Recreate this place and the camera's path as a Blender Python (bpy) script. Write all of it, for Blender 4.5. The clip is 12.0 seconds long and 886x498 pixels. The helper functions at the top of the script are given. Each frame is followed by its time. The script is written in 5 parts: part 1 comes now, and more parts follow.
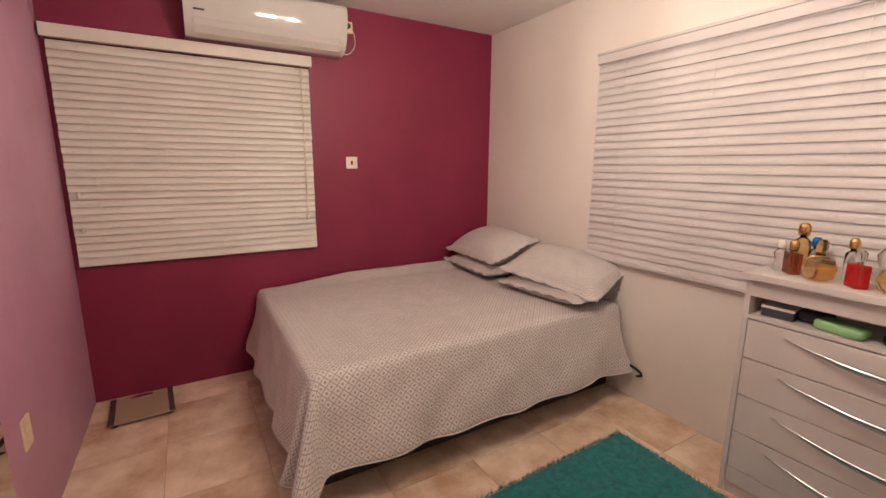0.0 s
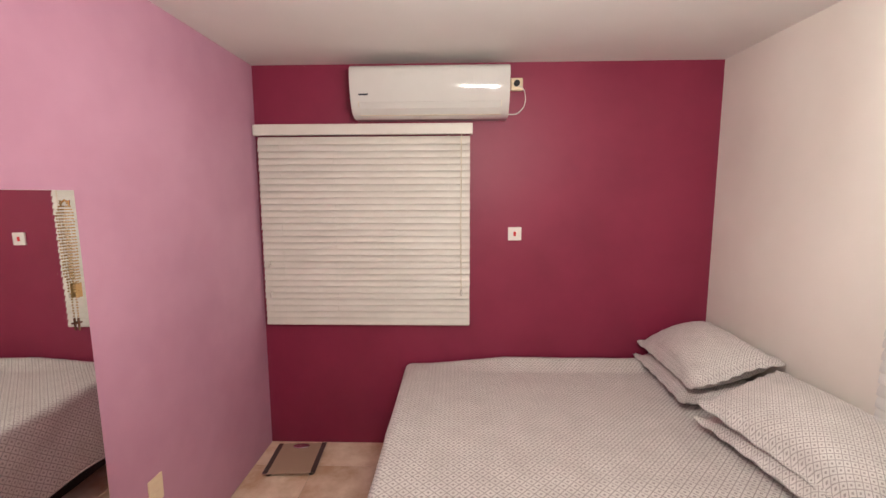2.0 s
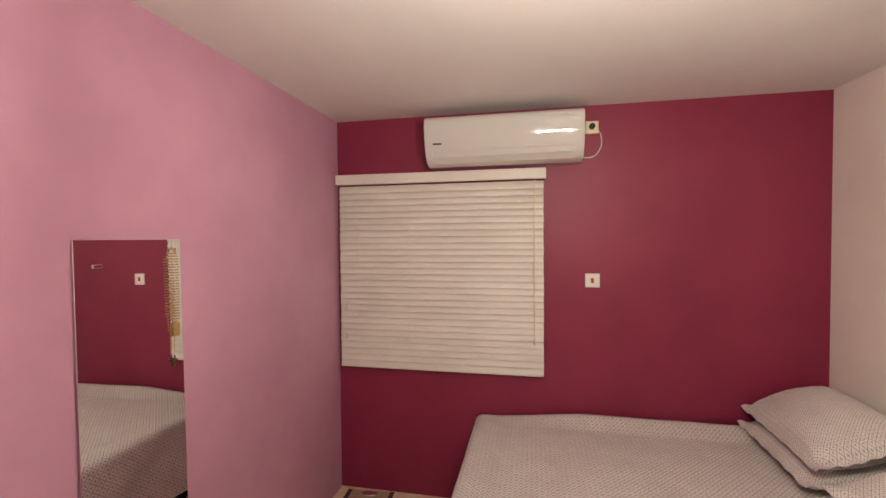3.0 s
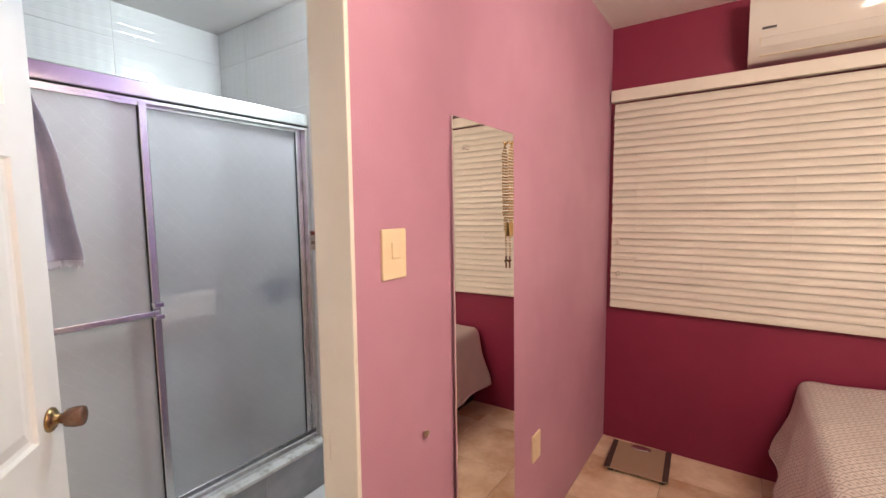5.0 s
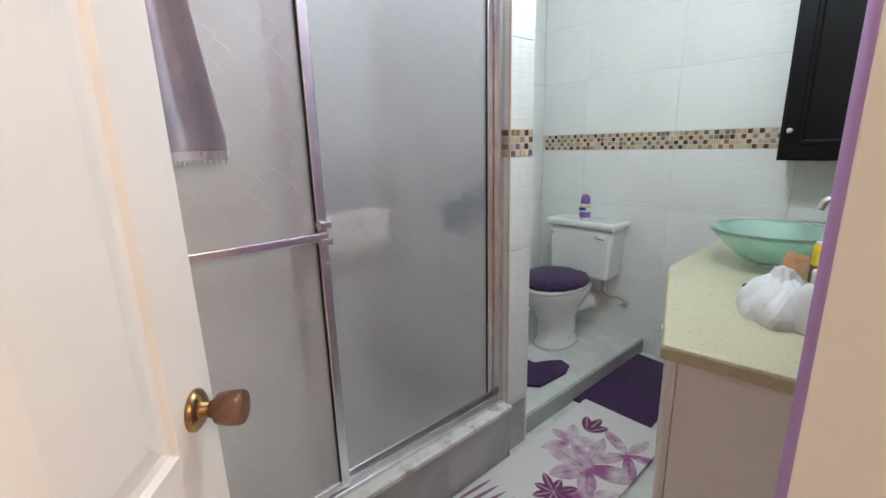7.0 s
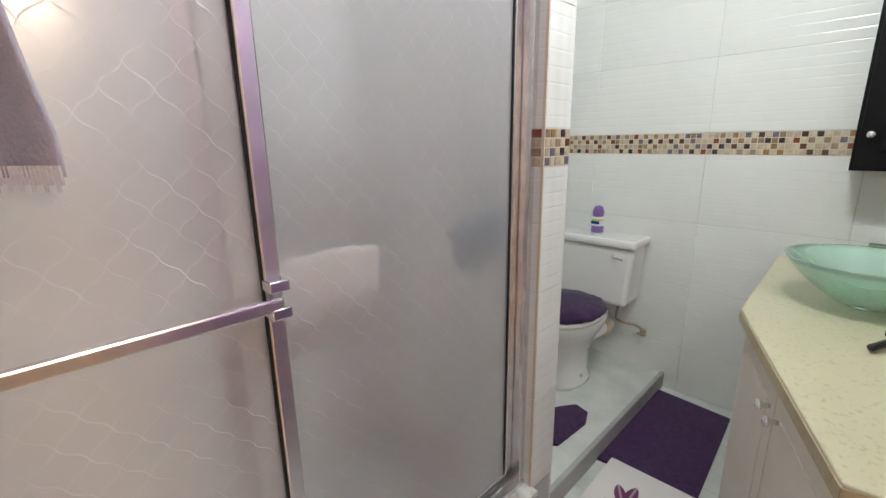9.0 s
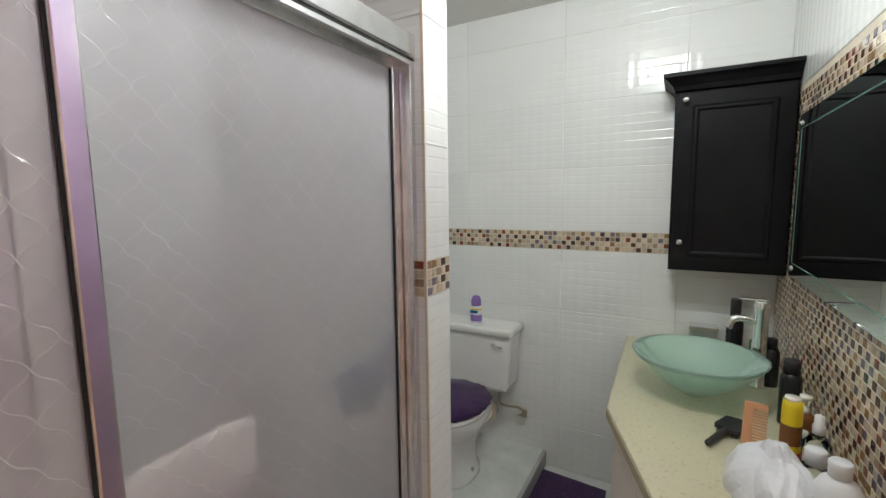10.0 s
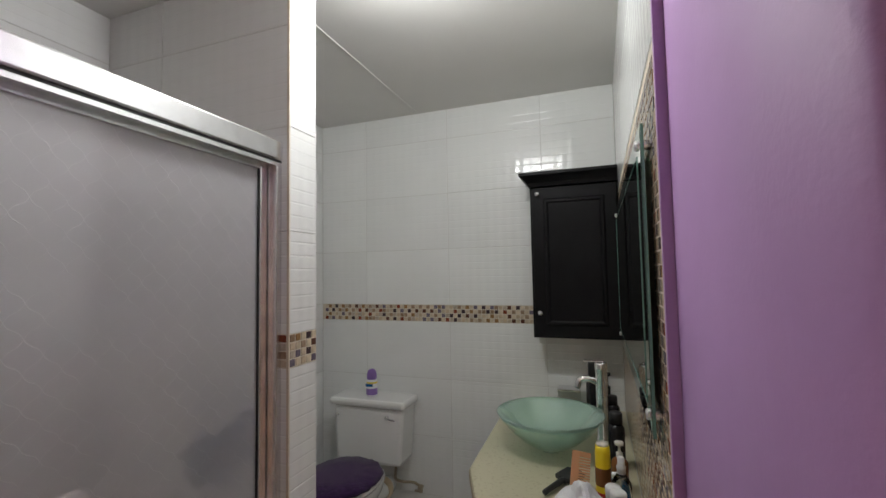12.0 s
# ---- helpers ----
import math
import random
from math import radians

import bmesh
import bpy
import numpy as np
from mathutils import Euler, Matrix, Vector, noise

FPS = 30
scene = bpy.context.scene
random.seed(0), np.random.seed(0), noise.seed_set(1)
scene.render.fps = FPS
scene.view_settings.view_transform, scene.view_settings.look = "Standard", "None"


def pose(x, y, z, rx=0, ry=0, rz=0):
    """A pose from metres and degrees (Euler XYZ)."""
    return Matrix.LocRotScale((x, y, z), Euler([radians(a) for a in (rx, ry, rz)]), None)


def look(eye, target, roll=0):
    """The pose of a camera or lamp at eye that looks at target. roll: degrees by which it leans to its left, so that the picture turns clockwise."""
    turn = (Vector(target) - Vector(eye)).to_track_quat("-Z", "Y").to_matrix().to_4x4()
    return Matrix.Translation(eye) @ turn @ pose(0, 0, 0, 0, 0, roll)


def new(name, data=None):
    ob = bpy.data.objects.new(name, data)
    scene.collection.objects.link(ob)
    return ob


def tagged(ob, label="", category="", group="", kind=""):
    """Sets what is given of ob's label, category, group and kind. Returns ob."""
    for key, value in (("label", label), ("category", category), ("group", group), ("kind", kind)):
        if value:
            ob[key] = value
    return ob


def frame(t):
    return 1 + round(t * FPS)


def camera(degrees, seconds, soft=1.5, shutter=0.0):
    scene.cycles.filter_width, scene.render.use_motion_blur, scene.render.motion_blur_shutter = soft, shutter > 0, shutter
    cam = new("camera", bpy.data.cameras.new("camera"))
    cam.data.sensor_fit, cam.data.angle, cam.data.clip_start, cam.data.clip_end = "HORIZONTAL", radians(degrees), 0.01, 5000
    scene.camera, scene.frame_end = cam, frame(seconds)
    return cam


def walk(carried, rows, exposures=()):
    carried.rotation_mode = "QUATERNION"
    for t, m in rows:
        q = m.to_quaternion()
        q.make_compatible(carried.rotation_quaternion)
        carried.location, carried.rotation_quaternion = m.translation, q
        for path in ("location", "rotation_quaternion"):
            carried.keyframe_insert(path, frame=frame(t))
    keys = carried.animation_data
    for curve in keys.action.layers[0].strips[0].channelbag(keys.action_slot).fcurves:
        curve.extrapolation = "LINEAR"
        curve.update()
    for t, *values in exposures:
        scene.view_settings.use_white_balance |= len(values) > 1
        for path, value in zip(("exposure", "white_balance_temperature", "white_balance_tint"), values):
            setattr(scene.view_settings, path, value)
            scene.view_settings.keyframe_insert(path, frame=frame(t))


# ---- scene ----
cam = camera(91.6, 12.0)
PATH = [
    (0, (1.02, 0.753, 1.44), (2.019, 2.444, 1.061), 0.4),
    (0.5, (1.249, 0.879, 1.465), (1.864, 2.745, 1.093), 0.1),
    (1, (1.392, 0.971, 1.517), (1.799, 2.903, 1.202), 0.0),
    (1.5, (1.547, 1.059, 1.632), (1.784, 3.024, 1.349), -0.1),
    (2, (1.71, 1.112, 1.707), (1.649, 3.096, 1.459), -0.2),
    (2.5, (1.778, 1.137, 1.75), (1.51, 3.115, 1.626), -0.3),
    (2.7, (1.767, 1.146, 1.744), (1.458, 3.121, 1.665), -0.3),
    (4.3, (1.389, 1.113, 1.572), (0.393, 2.847, 1.513), -0.7),
    (4.5, (1.318, 1.117, 1.542), (0.273, 2.82, 1.445), -0.7),
    (5, (1.105, 1.122, 1.469), (-0.032, 2.757, 1.283), -0.6),
    (5.5, (0.886, 1.182, 1.415), (-0.401, 2.682, 1.111), -0.6),
    (6, (0.662, 1.245, 1.369), (-0.762, 2.591, 0.969), -0.8),
    (6.5, (0.473, 1.279, 1.364), (-0.993, 2.55, 0.878), -1.1),
    (6.7, (0.429, 1.29, 1.345), (-1.046, 2.553, 0.866), -1.4),
    (8.3, (-0.016, 1.541, 1.288), (-1.415, 2.885, 0.802), -1.4),
    (8.5, (-0.048, 1.547, 1.303), (-1.429, 2.9, 0.791), -0.9),
    (9, (-0.065, 1.557, 1.334), (-1.44, 2.926, 0.848), -0.9),
    (9.5, (-0.098, 1.574, 1.443), (-1.291, 3.138, 1.081), -0.8),
    (10, (-0.106, 1.585, 1.526), (-1.064, 3.326, 1.299), -0.7),
    (10.5, (-0.087, 1.599, 1.581), (-0.923, 3.415, 1.528), -0.7),
    (11, (-0.028, 1.597, 1.59), (-0.779, 3.448, 1.675), -0.9),
    (11.5, (0.068, 1.57, 1.564), (-0.618, 3.445, 1.681), -0.9),
    (12, (0.176, 1.511, 1.536), (-0.503, 3.389, 1.65), -1.0),
]
EXPOSURES = [
    (0.0, 0.47, 6200, 13), (1.0, 0.78, 5650, 7), (2.0, 0.85, 5350, 3), (2.5, 0.42, 5600, 4), (3.4, 0.65, 6100, 8), (4.5, 0.92, 6350, 10),
    (5.5, 0.80, 6450, 11), (6.5, 0.76, 6450, 11), (9.0, 0.90, 7050, 14), (10.0, 0.42, 7150, 15), (10.5, 0.0, 7150, 15), (11.0, -0.27, 7150, 16), (12.0, -0.25, 7250, 19),
]
walk(cam, [(t, look(eye, target, roll)) for t, eye, target, roll in PATH], EXPOSURES)

# ---- light ----
world = bpy.data.worlds.new("night")
world.use_nodes = True
world.node_tree.nodes["Background"].inputs[0].default_value = (0.02, 0.025, 0.04, 1)
world.node_tree.nodes["Background"].inputs[1].default_value = 0.05
scene.world = world
WARM, COOL = (1.0, 0.82, 0.64), (0.82, 0.95, 1.0)
BED_GLOW, BATH_GLOW = 640.0, 215.0

# ---- materials ----
def mat(name, col, rough=0.6, metal=0.0, col2=None, scale=8.0, bump=0.0, bscale=60.0, detail=4.0, ramp=(0.35, 0.65),
        trans=0.0, coat=0.0, emit=0.0, vary=0.0, ior=1.45, sheen=0.0):
    m = bpy.data.materials.new(name)
    m.use_nodes = True
    nt = m.node_tree
    b = nt.nodes["Principled BSDF"]
    b.inputs["Base Color"].default_value = (*col, 1)
    b.inputs["Roughness"].default_value = rough
    b.inputs["Metallic"].default_value = metal
    b.inputs["Transmission Weight"].default_value = trans
    b.inputs["Coat Weight"].default_value = coat
    b.inputs["IOR"].default_value = ior
    b.inputs["Sheen Weight"].default_value = sheen
    if emit:
        b.inputs["Emission Color"].default_value = (*col, 1)
        b.inputs["Emission Strength"].default_value = emit
    tc = nt.nodes.new("ShaderNodeTexCoord")
    if col2:
        n = nt.nodes.new("ShaderNodeTexNoise")
        n.inputs["Scale"].default_value, n.inputs["Detail"].default_value = scale, detail
        n.inputs["Roughness"].default_value = 0.6
        r = nt.nodes.new("ShaderNodeValToRGB")
        r.color_ramp.elements[0].position, r.color_ramp.elements[1].position = ramp
        r.color_ramp.elements[0].color, r.color_ramp.elements[1].color = (*col, 1), (*col2, 1)
        nt.links.new(tc.outputs["Object"], n.inputs["Vector"])
        nt.links.new(n.outputs["Fac"], r.inputs["Fac"])
        out = r.outputs["Color"]
        if vary:
            oi = nt.nodes.new("ShaderNodeObjectInfo")
            h = nt.nodes.new("ShaderNodeHueSaturation")
            mr = nt.nodes.new("ShaderNodeMapRange")
            mr.inputs["To Min"].default_value, mr.inputs["To Max"].default_value = 1 - vary, 1 + vary
            nt.links.new(oi.outputs["Random"], mr.inputs["Value"])
            nt.links.new(mr.outputs["Result"], h.inputs["Value"])
            nt.links.new(out, h.inputs["Color"])
            out = h.outputs["Color"]
            add = nt.nodes.new("ShaderNodeVectorMath")
            sc = nt.nodes.new("ShaderNodeVectorMath")
            sc.operation = "SCALE"
            nt.links.new(oi.outputs["Location"], sc.inputs[0])
            sc.inputs["Scale"].default_value = 3.7
            nt.links.new(tc.outputs["Object"], add.inputs[0])
            nt.links.new(sc.outputs["Vector"], add.inputs[1])
            nt.links.new(add.outputs["Vector"], n.inputs["Vector"])
        nt.links.new(out, b.inputs["Base Color"])
    if bump:
        n2 = nt.nodes.new("ShaderNodeTexNoise")
        n2.inputs["Scale"].default_value, n2.inputs["Detail"].default_value = bscale, 5
        bp = nt.nodes.new("ShaderNodeBump")
        bp.inputs["Strength"].default_value, bp.inputs["Distance"].default_value = bump, 0.004
        nt.links.new(tc.outputs["Object"], n2.inputs["Vector"])
        nt.links.new(n2.outputs["Fac"], bp.inputs["Height"])
        nt.links.new(bp.outputs["Normal"], b.inputs["Normal"])
    return m


def math_node(nt, op, a, b=None, c=None):
    n = nt.nodes.new("ShaderNodeMath")
    n.operation = op
    for i, v in enumerate((a, b, c)):
        if v is None:
            continue
        if isinstance(v, (int, float)):
            n.inputs[i].default_value = v
        else:
            nt.links.new(v, n.inputs[i])
    return n.outputs[0]


def mixed(nt, fac, c1, c2):
    n = nt.nodes.new("ShaderNodeMix")
    n.data_type = "RGBA"
    nt.links.new(fac, n.inputs["Factor"])
    for i, c in ((6, c1), (7, c2)):
        if isinstance(c, tuple):
            n.inputs[i].default_value = (*c, 1)
        else:
            nt.links.new(c, n.inputs[i])
    return n.outputs[2]


def fabric(name, ground, light):
    """Woven cover with a lattice of rings and small diamonds, laid by the cloth's own coordinates in metres."""
    m = mat(name, ground, 0.62, sheen=0.25)
    nt = m.node_tree
    b = nt.nodes["Principled BSDF"]
    uv = nt.nodes.new("ShaderNodeUVMap")
    sep = nt.nodes.new("ShaderNodeSeparateXYZ")
    nt.links.new(uv.outputs["UV"], sep.inputs[0])
    s = 0.047
    ax = math_node(nt, "ABSOLUTE", math_node(nt, "SUBTRACT", math_node(nt, "FRACT", math_node(nt, "DIVIDE", sep.outputs[0], s)), 0.5))
    ay = math_node(nt, "ABSOLUTE", math_node(nt, "SUBTRACT", math_node(nt, "FRACT", math_node(nt, "DIVIDE", sep.outputs[1], s)), 0.5))
    d = math_node(nt, "ADD", ax, ay)
    # pale rounded lozenges, each with a dark eye, parted by a thin dark lattice
    lattice = math_node(nt, "GREATER_THAN", math_node(nt, "ABSOLUTE", math_node(nt, "SUBTRACT", d, 0.5)), 0.062)
    eye = math_node(nt, "GREATER_THAN", math_node(nt, "MINIMUM", d, math_node(nt, "SUBTRACT", 1.0, d)), 0.155)
    pat = math_node(nt, "MINIMUM", lattice, eye)
    weave = nt.nodes.new("ShaderNodeTexNoise")
    weave.inputs["Scale"].default_value = 9
    nt.links.new(uv.outputs["UV"], weave.inputs["Vector"])
    soft = math_node(nt, "MULTIPLY", pat, math_node(nt, "ADD", 0.40, math_node(nt, "MULTIPLY", weave.outputs["Fac"], 0.6)))
    nt.links.new(mixed(nt, soft, ground, light), b.inputs["Base Color"])
    n2 = nt.nodes.new("ShaderNodeTexNoise")
    n2.inputs["Scale"].default_value, n2.inputs["Detail"].default_value = 26, 6
    nt.links.new(uv.outputs["UV"], n2.inputs["Vector"])
    bp = nt.nodes.new("ShaderNodeBump")
    bp.inputs["Strength"].default_value, bp.inputs["Distance"].default_value = 0.35, 0.01
    nt.links.new(n2.outputs["Fac"], bp.inputs["Height"])
    nt.links.new(bp.outputs["Normal"], b.inputs["Normal"])
    return m


def wave_tile(name, col, col2):
    """Glazed white wall tile with low horizontal ridges broken by faint uprights."""
    m = mat(name, col, 0.16, col2=col2, scale=2.5, vary=0.02, ramp=(0.3, 0.7))
    nt = m.node_tree
    b = nt.nodes["Principled BSDF"]
    b.inputs["Specular IOR Level"].default_value = 0.5
    geo = nt.nodes.new("ShaderNodeNewGeometry")
    sep = nt.nodes.new("ShaderNodeSeparateXYZ")
    nt.links.new(geo.outputs["Position"], sep.inputs[0])
    z = math_node(nt, "MINIMUM", 1.0, math_node(nt, "DIVIDE", math_node(nt, "ABSOLUTE", math_node(nt, "SINE", math_node(nt, "MULTIPLY", sep.outputs[2], math.pi / 0.041))), 0.30))
    along = math_node(nt, "ADD", sep.outputs[0], sep.outputs[1])
    u = math_node(nt, "SINE", math_node(nt, "MULTIPLY", along, 2 * math.pi / 0.052))
    n2 = nt.nodes.new("ShaderNodeTexNoise")
    n2.inputs["Scale"].default_value = 7
    nt.links.new(geo.outputs["Position"], n2.inputs["Vector"])
    h = math_node(nt, "ADD", math_node(nt, "ADD", z, math_node(nt, "MULTIPLY", u, 0.45)), math_node(nt, "MULTIPLY", n2.outputs["Fac"], 1.2))
    bp = nt.nodes.new("ShaderNodeBump")
    bp.inputs["Strength"].default_value, bp.inputs["Distance"].default_value = 0.36, 0.0019
    nt.links.new(h, bp.inputs["Height"])
    nt.links.new(bp.outputs["Normal"], b.inputs["Normal"])
    return m


def mosaic_mat(name, island, pale=False):
    m = mat(name, (0.5, 0.4, 0.3), 0.12, coat=0.3)
    nt = m.node_tree
    b = nt.nodes["Principled BSDF"]
    if island:
        rnd = nt.nodes.new("ShaderNodeNewGeometry").outputs["Random Per Island"]
    else:
        rnd = nt.nodes.new("ShaderNodeObjectInfo").outputs["Random"]
    r = nt.nodes.new("ShaderNodeValToRGB")
    r.color_ramp.interpolation = "CONSTANT"
    e = r.color_ramp.elements
    cols = [(0.0, (0.58, 0.46, 0.33)), (0.08, (0.36, 0.25, 0.17)), (0.26, (0.13, 0.055, 0.035)), (0.42, (0.25, 0.06, 0.03)),
            (0.56, (0.07, 0.045, 0.05)), (0.72, (0.18, 0.15, 0.19)), (0.86, (0.32, 0.18, 0.08))]
    if pale:
        cols = [(0.0, (0.66, 0.56, 0.42)), (0.45, (0.58, 0.48, 0.36)), (0.75, (0.50, 0.42, 0.34)), (0.94, (0.30, 0.20, 0.13))]
    e[0].position, e[0].color = 0.0, (*cols[0][1], 1)
    e[1].position, e[1].color = cols[1][0], (*cols[1][1], 1)
    for p, c in cols[2:]:
        e.new(p).color = (*c, 1)
    n = nt.nodes.new("ShaderNodeTexNoise")
    n.inputs["Scale"].default_value = 55
    nt.links.new(nt.nodes.new("ShaderNodeNewGeometry").outputs["Position"], n.inputs["Vector"])
    h = nt.nodes.new("ShaderNodeHueSaturation")
    nt.links.new(rnd, r.inputs["Fac"])
    nt.links.new(r.outputs["Color"], h.inputs["Color"])
    nt.links.new(math_node(nt, "ADD", 0.6, math_node(nt, "MULTIPLY", n.outputs["Fac"], 0.8)), h.inputs["Value"])
    nt.links.new(h.outputs["Color"], b.inputs["Base Color"])
    return m


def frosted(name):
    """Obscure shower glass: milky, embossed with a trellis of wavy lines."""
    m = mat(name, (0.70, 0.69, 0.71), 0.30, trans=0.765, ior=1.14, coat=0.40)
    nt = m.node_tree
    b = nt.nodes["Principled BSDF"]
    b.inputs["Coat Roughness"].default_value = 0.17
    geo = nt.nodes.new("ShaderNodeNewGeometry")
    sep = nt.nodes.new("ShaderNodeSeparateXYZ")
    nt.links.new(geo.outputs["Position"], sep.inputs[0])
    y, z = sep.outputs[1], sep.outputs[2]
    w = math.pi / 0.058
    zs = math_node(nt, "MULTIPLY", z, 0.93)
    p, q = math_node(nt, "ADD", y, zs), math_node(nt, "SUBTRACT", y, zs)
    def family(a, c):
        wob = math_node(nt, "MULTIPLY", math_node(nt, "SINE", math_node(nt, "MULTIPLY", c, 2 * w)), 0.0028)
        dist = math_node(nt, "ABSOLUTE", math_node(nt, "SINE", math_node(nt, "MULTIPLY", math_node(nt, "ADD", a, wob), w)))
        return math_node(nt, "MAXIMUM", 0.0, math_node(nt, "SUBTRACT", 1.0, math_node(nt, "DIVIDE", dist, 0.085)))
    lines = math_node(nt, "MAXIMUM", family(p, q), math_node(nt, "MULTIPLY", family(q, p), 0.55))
    n2 = nt.nodes.new("ShaderNodeTexNoise")
    n2.inputs["Scale"].default_value, n2.inputs["Detail"].default_value = 70, 3
    nt.links.new(geo.outputs["Position"], n2.inputs["Vector"])
    n3 = nt.nodes.new("ShaderNodeTexNoise")
    n3.inputs["Scale"].default_value, n3.inputs["Detail"].default_value = 14, 5
    nt.links.new(geo.outputs["Position"], n3.inputs["Vector"])
    # noise breaks the lines up the way their highlights come and go, not wear
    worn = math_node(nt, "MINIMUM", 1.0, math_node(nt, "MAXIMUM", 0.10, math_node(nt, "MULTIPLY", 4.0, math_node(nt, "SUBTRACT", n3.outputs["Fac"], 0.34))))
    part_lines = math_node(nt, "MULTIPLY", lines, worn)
    bp = nt.nodes.new("ShaderNodeBump")
    bp.inputs["Strength"].default_value, bp.inputs["Distance"].default_value = 0.55, 0.0013
    nt.links.new(math_node(nt, "ADD", part_lines, math_node(nt, "MULTIPLY", n2.outputs["Fac"], 0.3)), bp.inputs["Height"])
    nt.links.new(bp.outputs["Normal"], b.inputs["Coat Normal"])
    soft = nt.nodes.new("ShaderNodeBump")
    soft.inputs["Strength"].default_value, soft.inputs["Distance"].default_value = 0.5, 0.0007
    nt.links.new(math_node(nt, "ADD", part_lines, math_node(nt, "MULTIPLY", n2.outputs["Fac"], 0.28)), soft.inputs["Height"])
    nt.links.new(soft.outputs["Normal"], b.inputs["Normal"])
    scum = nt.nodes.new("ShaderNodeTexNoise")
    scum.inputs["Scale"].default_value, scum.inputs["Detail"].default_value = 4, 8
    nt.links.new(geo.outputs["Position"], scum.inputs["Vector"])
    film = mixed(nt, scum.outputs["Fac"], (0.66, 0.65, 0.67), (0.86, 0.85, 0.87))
    # ridges scatter more; their highlights are also put into the colour as near-white
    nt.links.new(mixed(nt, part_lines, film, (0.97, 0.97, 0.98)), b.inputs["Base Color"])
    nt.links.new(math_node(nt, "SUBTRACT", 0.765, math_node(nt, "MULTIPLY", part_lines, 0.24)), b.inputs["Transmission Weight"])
    return m


def floral(name):
    """White bath mat printed with a purple palm leaf and large pointed flowers."""
    m = mat(name, (0.75, 0.72, 0.72), 0.85)
    nt = m.node_tree
    b = nt.nodes["Principled BSDF"]
    tc = nt.nodes.new("ShaderNodeTexCoord")
    n1 = nt.nodes.new("ShaderNodeTexNoise")
    n1.inputs["Scale"].default_value, n1.inputs["Detail"].default_value = 16, 5
    nt.links.new(tc.outputs["Object"], n1.inputs["Vector"])
    sep = nt.nodes.new("ShaderNodeSeparateXYZ")
    nt.links.new(tc.outputs["Object"], sep.inputs[0])
    x, y = sep.outputs[0], sep.outputs[1]

    def blade(cx, cy, turn, length, width):
        """Pointed petal from (cx, cy): how far in it a place lies, and how far along."""
        c, s = math.cos(turn), math.sin(turn)
        u = math_node(nt, "ADD", math_node(nt, "MULTIPLY", math_node(nt, "SUBTRACT", x, cx), c), math_node(nt, "MULTIPLY", math_node(nt, "SUBTRACT", y, cy), s))
        v = math_node(nt, "SUBTRACT", math_node(nt, "MULTIPLY", math_node(nt, "SUBTRACT", y, cy), c), math_node(nt, "MULTIPLY", math_node(nt, "SUBTRACT", x, cx), s))
        t = math_node(nt, "MINIMUM", 1.0, math_node(nt, "MAXIMUM", 0.0, math_node(nt, "DIVIDE", u, length)))
        half = math_node(nt, "MULTIPLY", math_node(nt, "POWER", math_node(nt, "MAXIMUM", 0.0, math_node(nt, "SINE", math_node(nt, "MULTIPLY", t, math.pi))), 0.62), width)
        side = math_node(nt, "ABSOLUTE", v)
        ins = math_node(nt, "MINIMUM", 1.0, math_node(nt, "MAXIMUM", 0.0, math_node(nt, "MULTIPLY", math_node(nt, "SUBTRACT", half, side), 420)))
        vein = math_node(nt, "MINIMUM", 1.0, math_node(nt, "MULTIPLY", side, 150))
        return ins, vein, t

    rs = random.Random(5)
    pale, dark = 0.0, 0.0
    # large pale flowers along the mat
    for cx, cy, size, turn in ((0.05, 0.17, 0.20, 0.4), (0.15, 0.02, 0.17, 1.0), (-0.08, 0.27, 0.15, 1.9), (0.13, 0.36, 0.16, 0.2)):
        for k in range(5):
            ins, vein, t = blade(cx, cy, turn + k * 1.2566 + rs.uniform(-0.2, 0.2), size * rs.uniform(0.7, 1.15), size * rs.uniform(0.16, 0.27))
            tone = math_node(nt, "MULTIPLY", ins, math_node(nt, "ADD", rs.uniform(0.15, 0.5), math_node(nt, "ADD", math_node(nt, "MULTIPLY", math_node(nt, "SUBTRACT", 1.0, vein), 0.22), math_node(nt, "MULTIPLY", math_node(nt, "SUBTRACT", 1.0, t), 0.30))))
            tone = math_node(nt, "MULTIPLY", tone, math_node(nt, "MAXIMUM", 0.1, math_node(nt, "SUBTRACT", math_node(nt, "MULTIPLY", n1.outputs["Fac"], 4.2), 1.0)))
            pale = math_node(nt, "MAXIMUM", pale, tone)
    # small dark flower and bud
    for cx, cy, size, n, turn in ((0.028, -0.033, 0.095, 8, 0.2), (-0.07, 0.38, 0.12, 3, 1.0)):
        for k in range(n):
            ins, vein, t = blade(cx, cy, turn + k * (6.283 / n if n > 3 else 0.55), size * rs.uniform(0.8, 1.1), size * 0.20)
            dark = math_node(nt, "MAXIMUM", dark, math_node(nt, "MULTIPLY", ins, math_node(nt, "ADD", 0.55, math_node(nt, "MULTIPLY", vein, 0.45))))
    # palm leaf: two rows of leaflets from a curved rib at the near end
    for k in range(11):
        rx, ry = -0.20 + 0.031 * k, -0.34 - 0.004 * k
        for turn, ln in ((1.45 - 0.045 * k, 0.19 + 0.004 * k), (-1.35 + 0.03 * k, 0.13)):
            ins, vein, t = blade(rx, ry, turn, ln, 0.0085)
            dark = math_node(nt, "MAXIMUM", dark, math_node(nt, "MULTIPLY", ins, 0.85))
    c = mixed(nt, pale, (0.76, 0.73, 0.73), (0.34, 0.10, 0.26))
    nt.links.new(mixed(nt, dark, c, (0.17, 0.035, 0.12)), b.inputs["Base Color"])
    return m


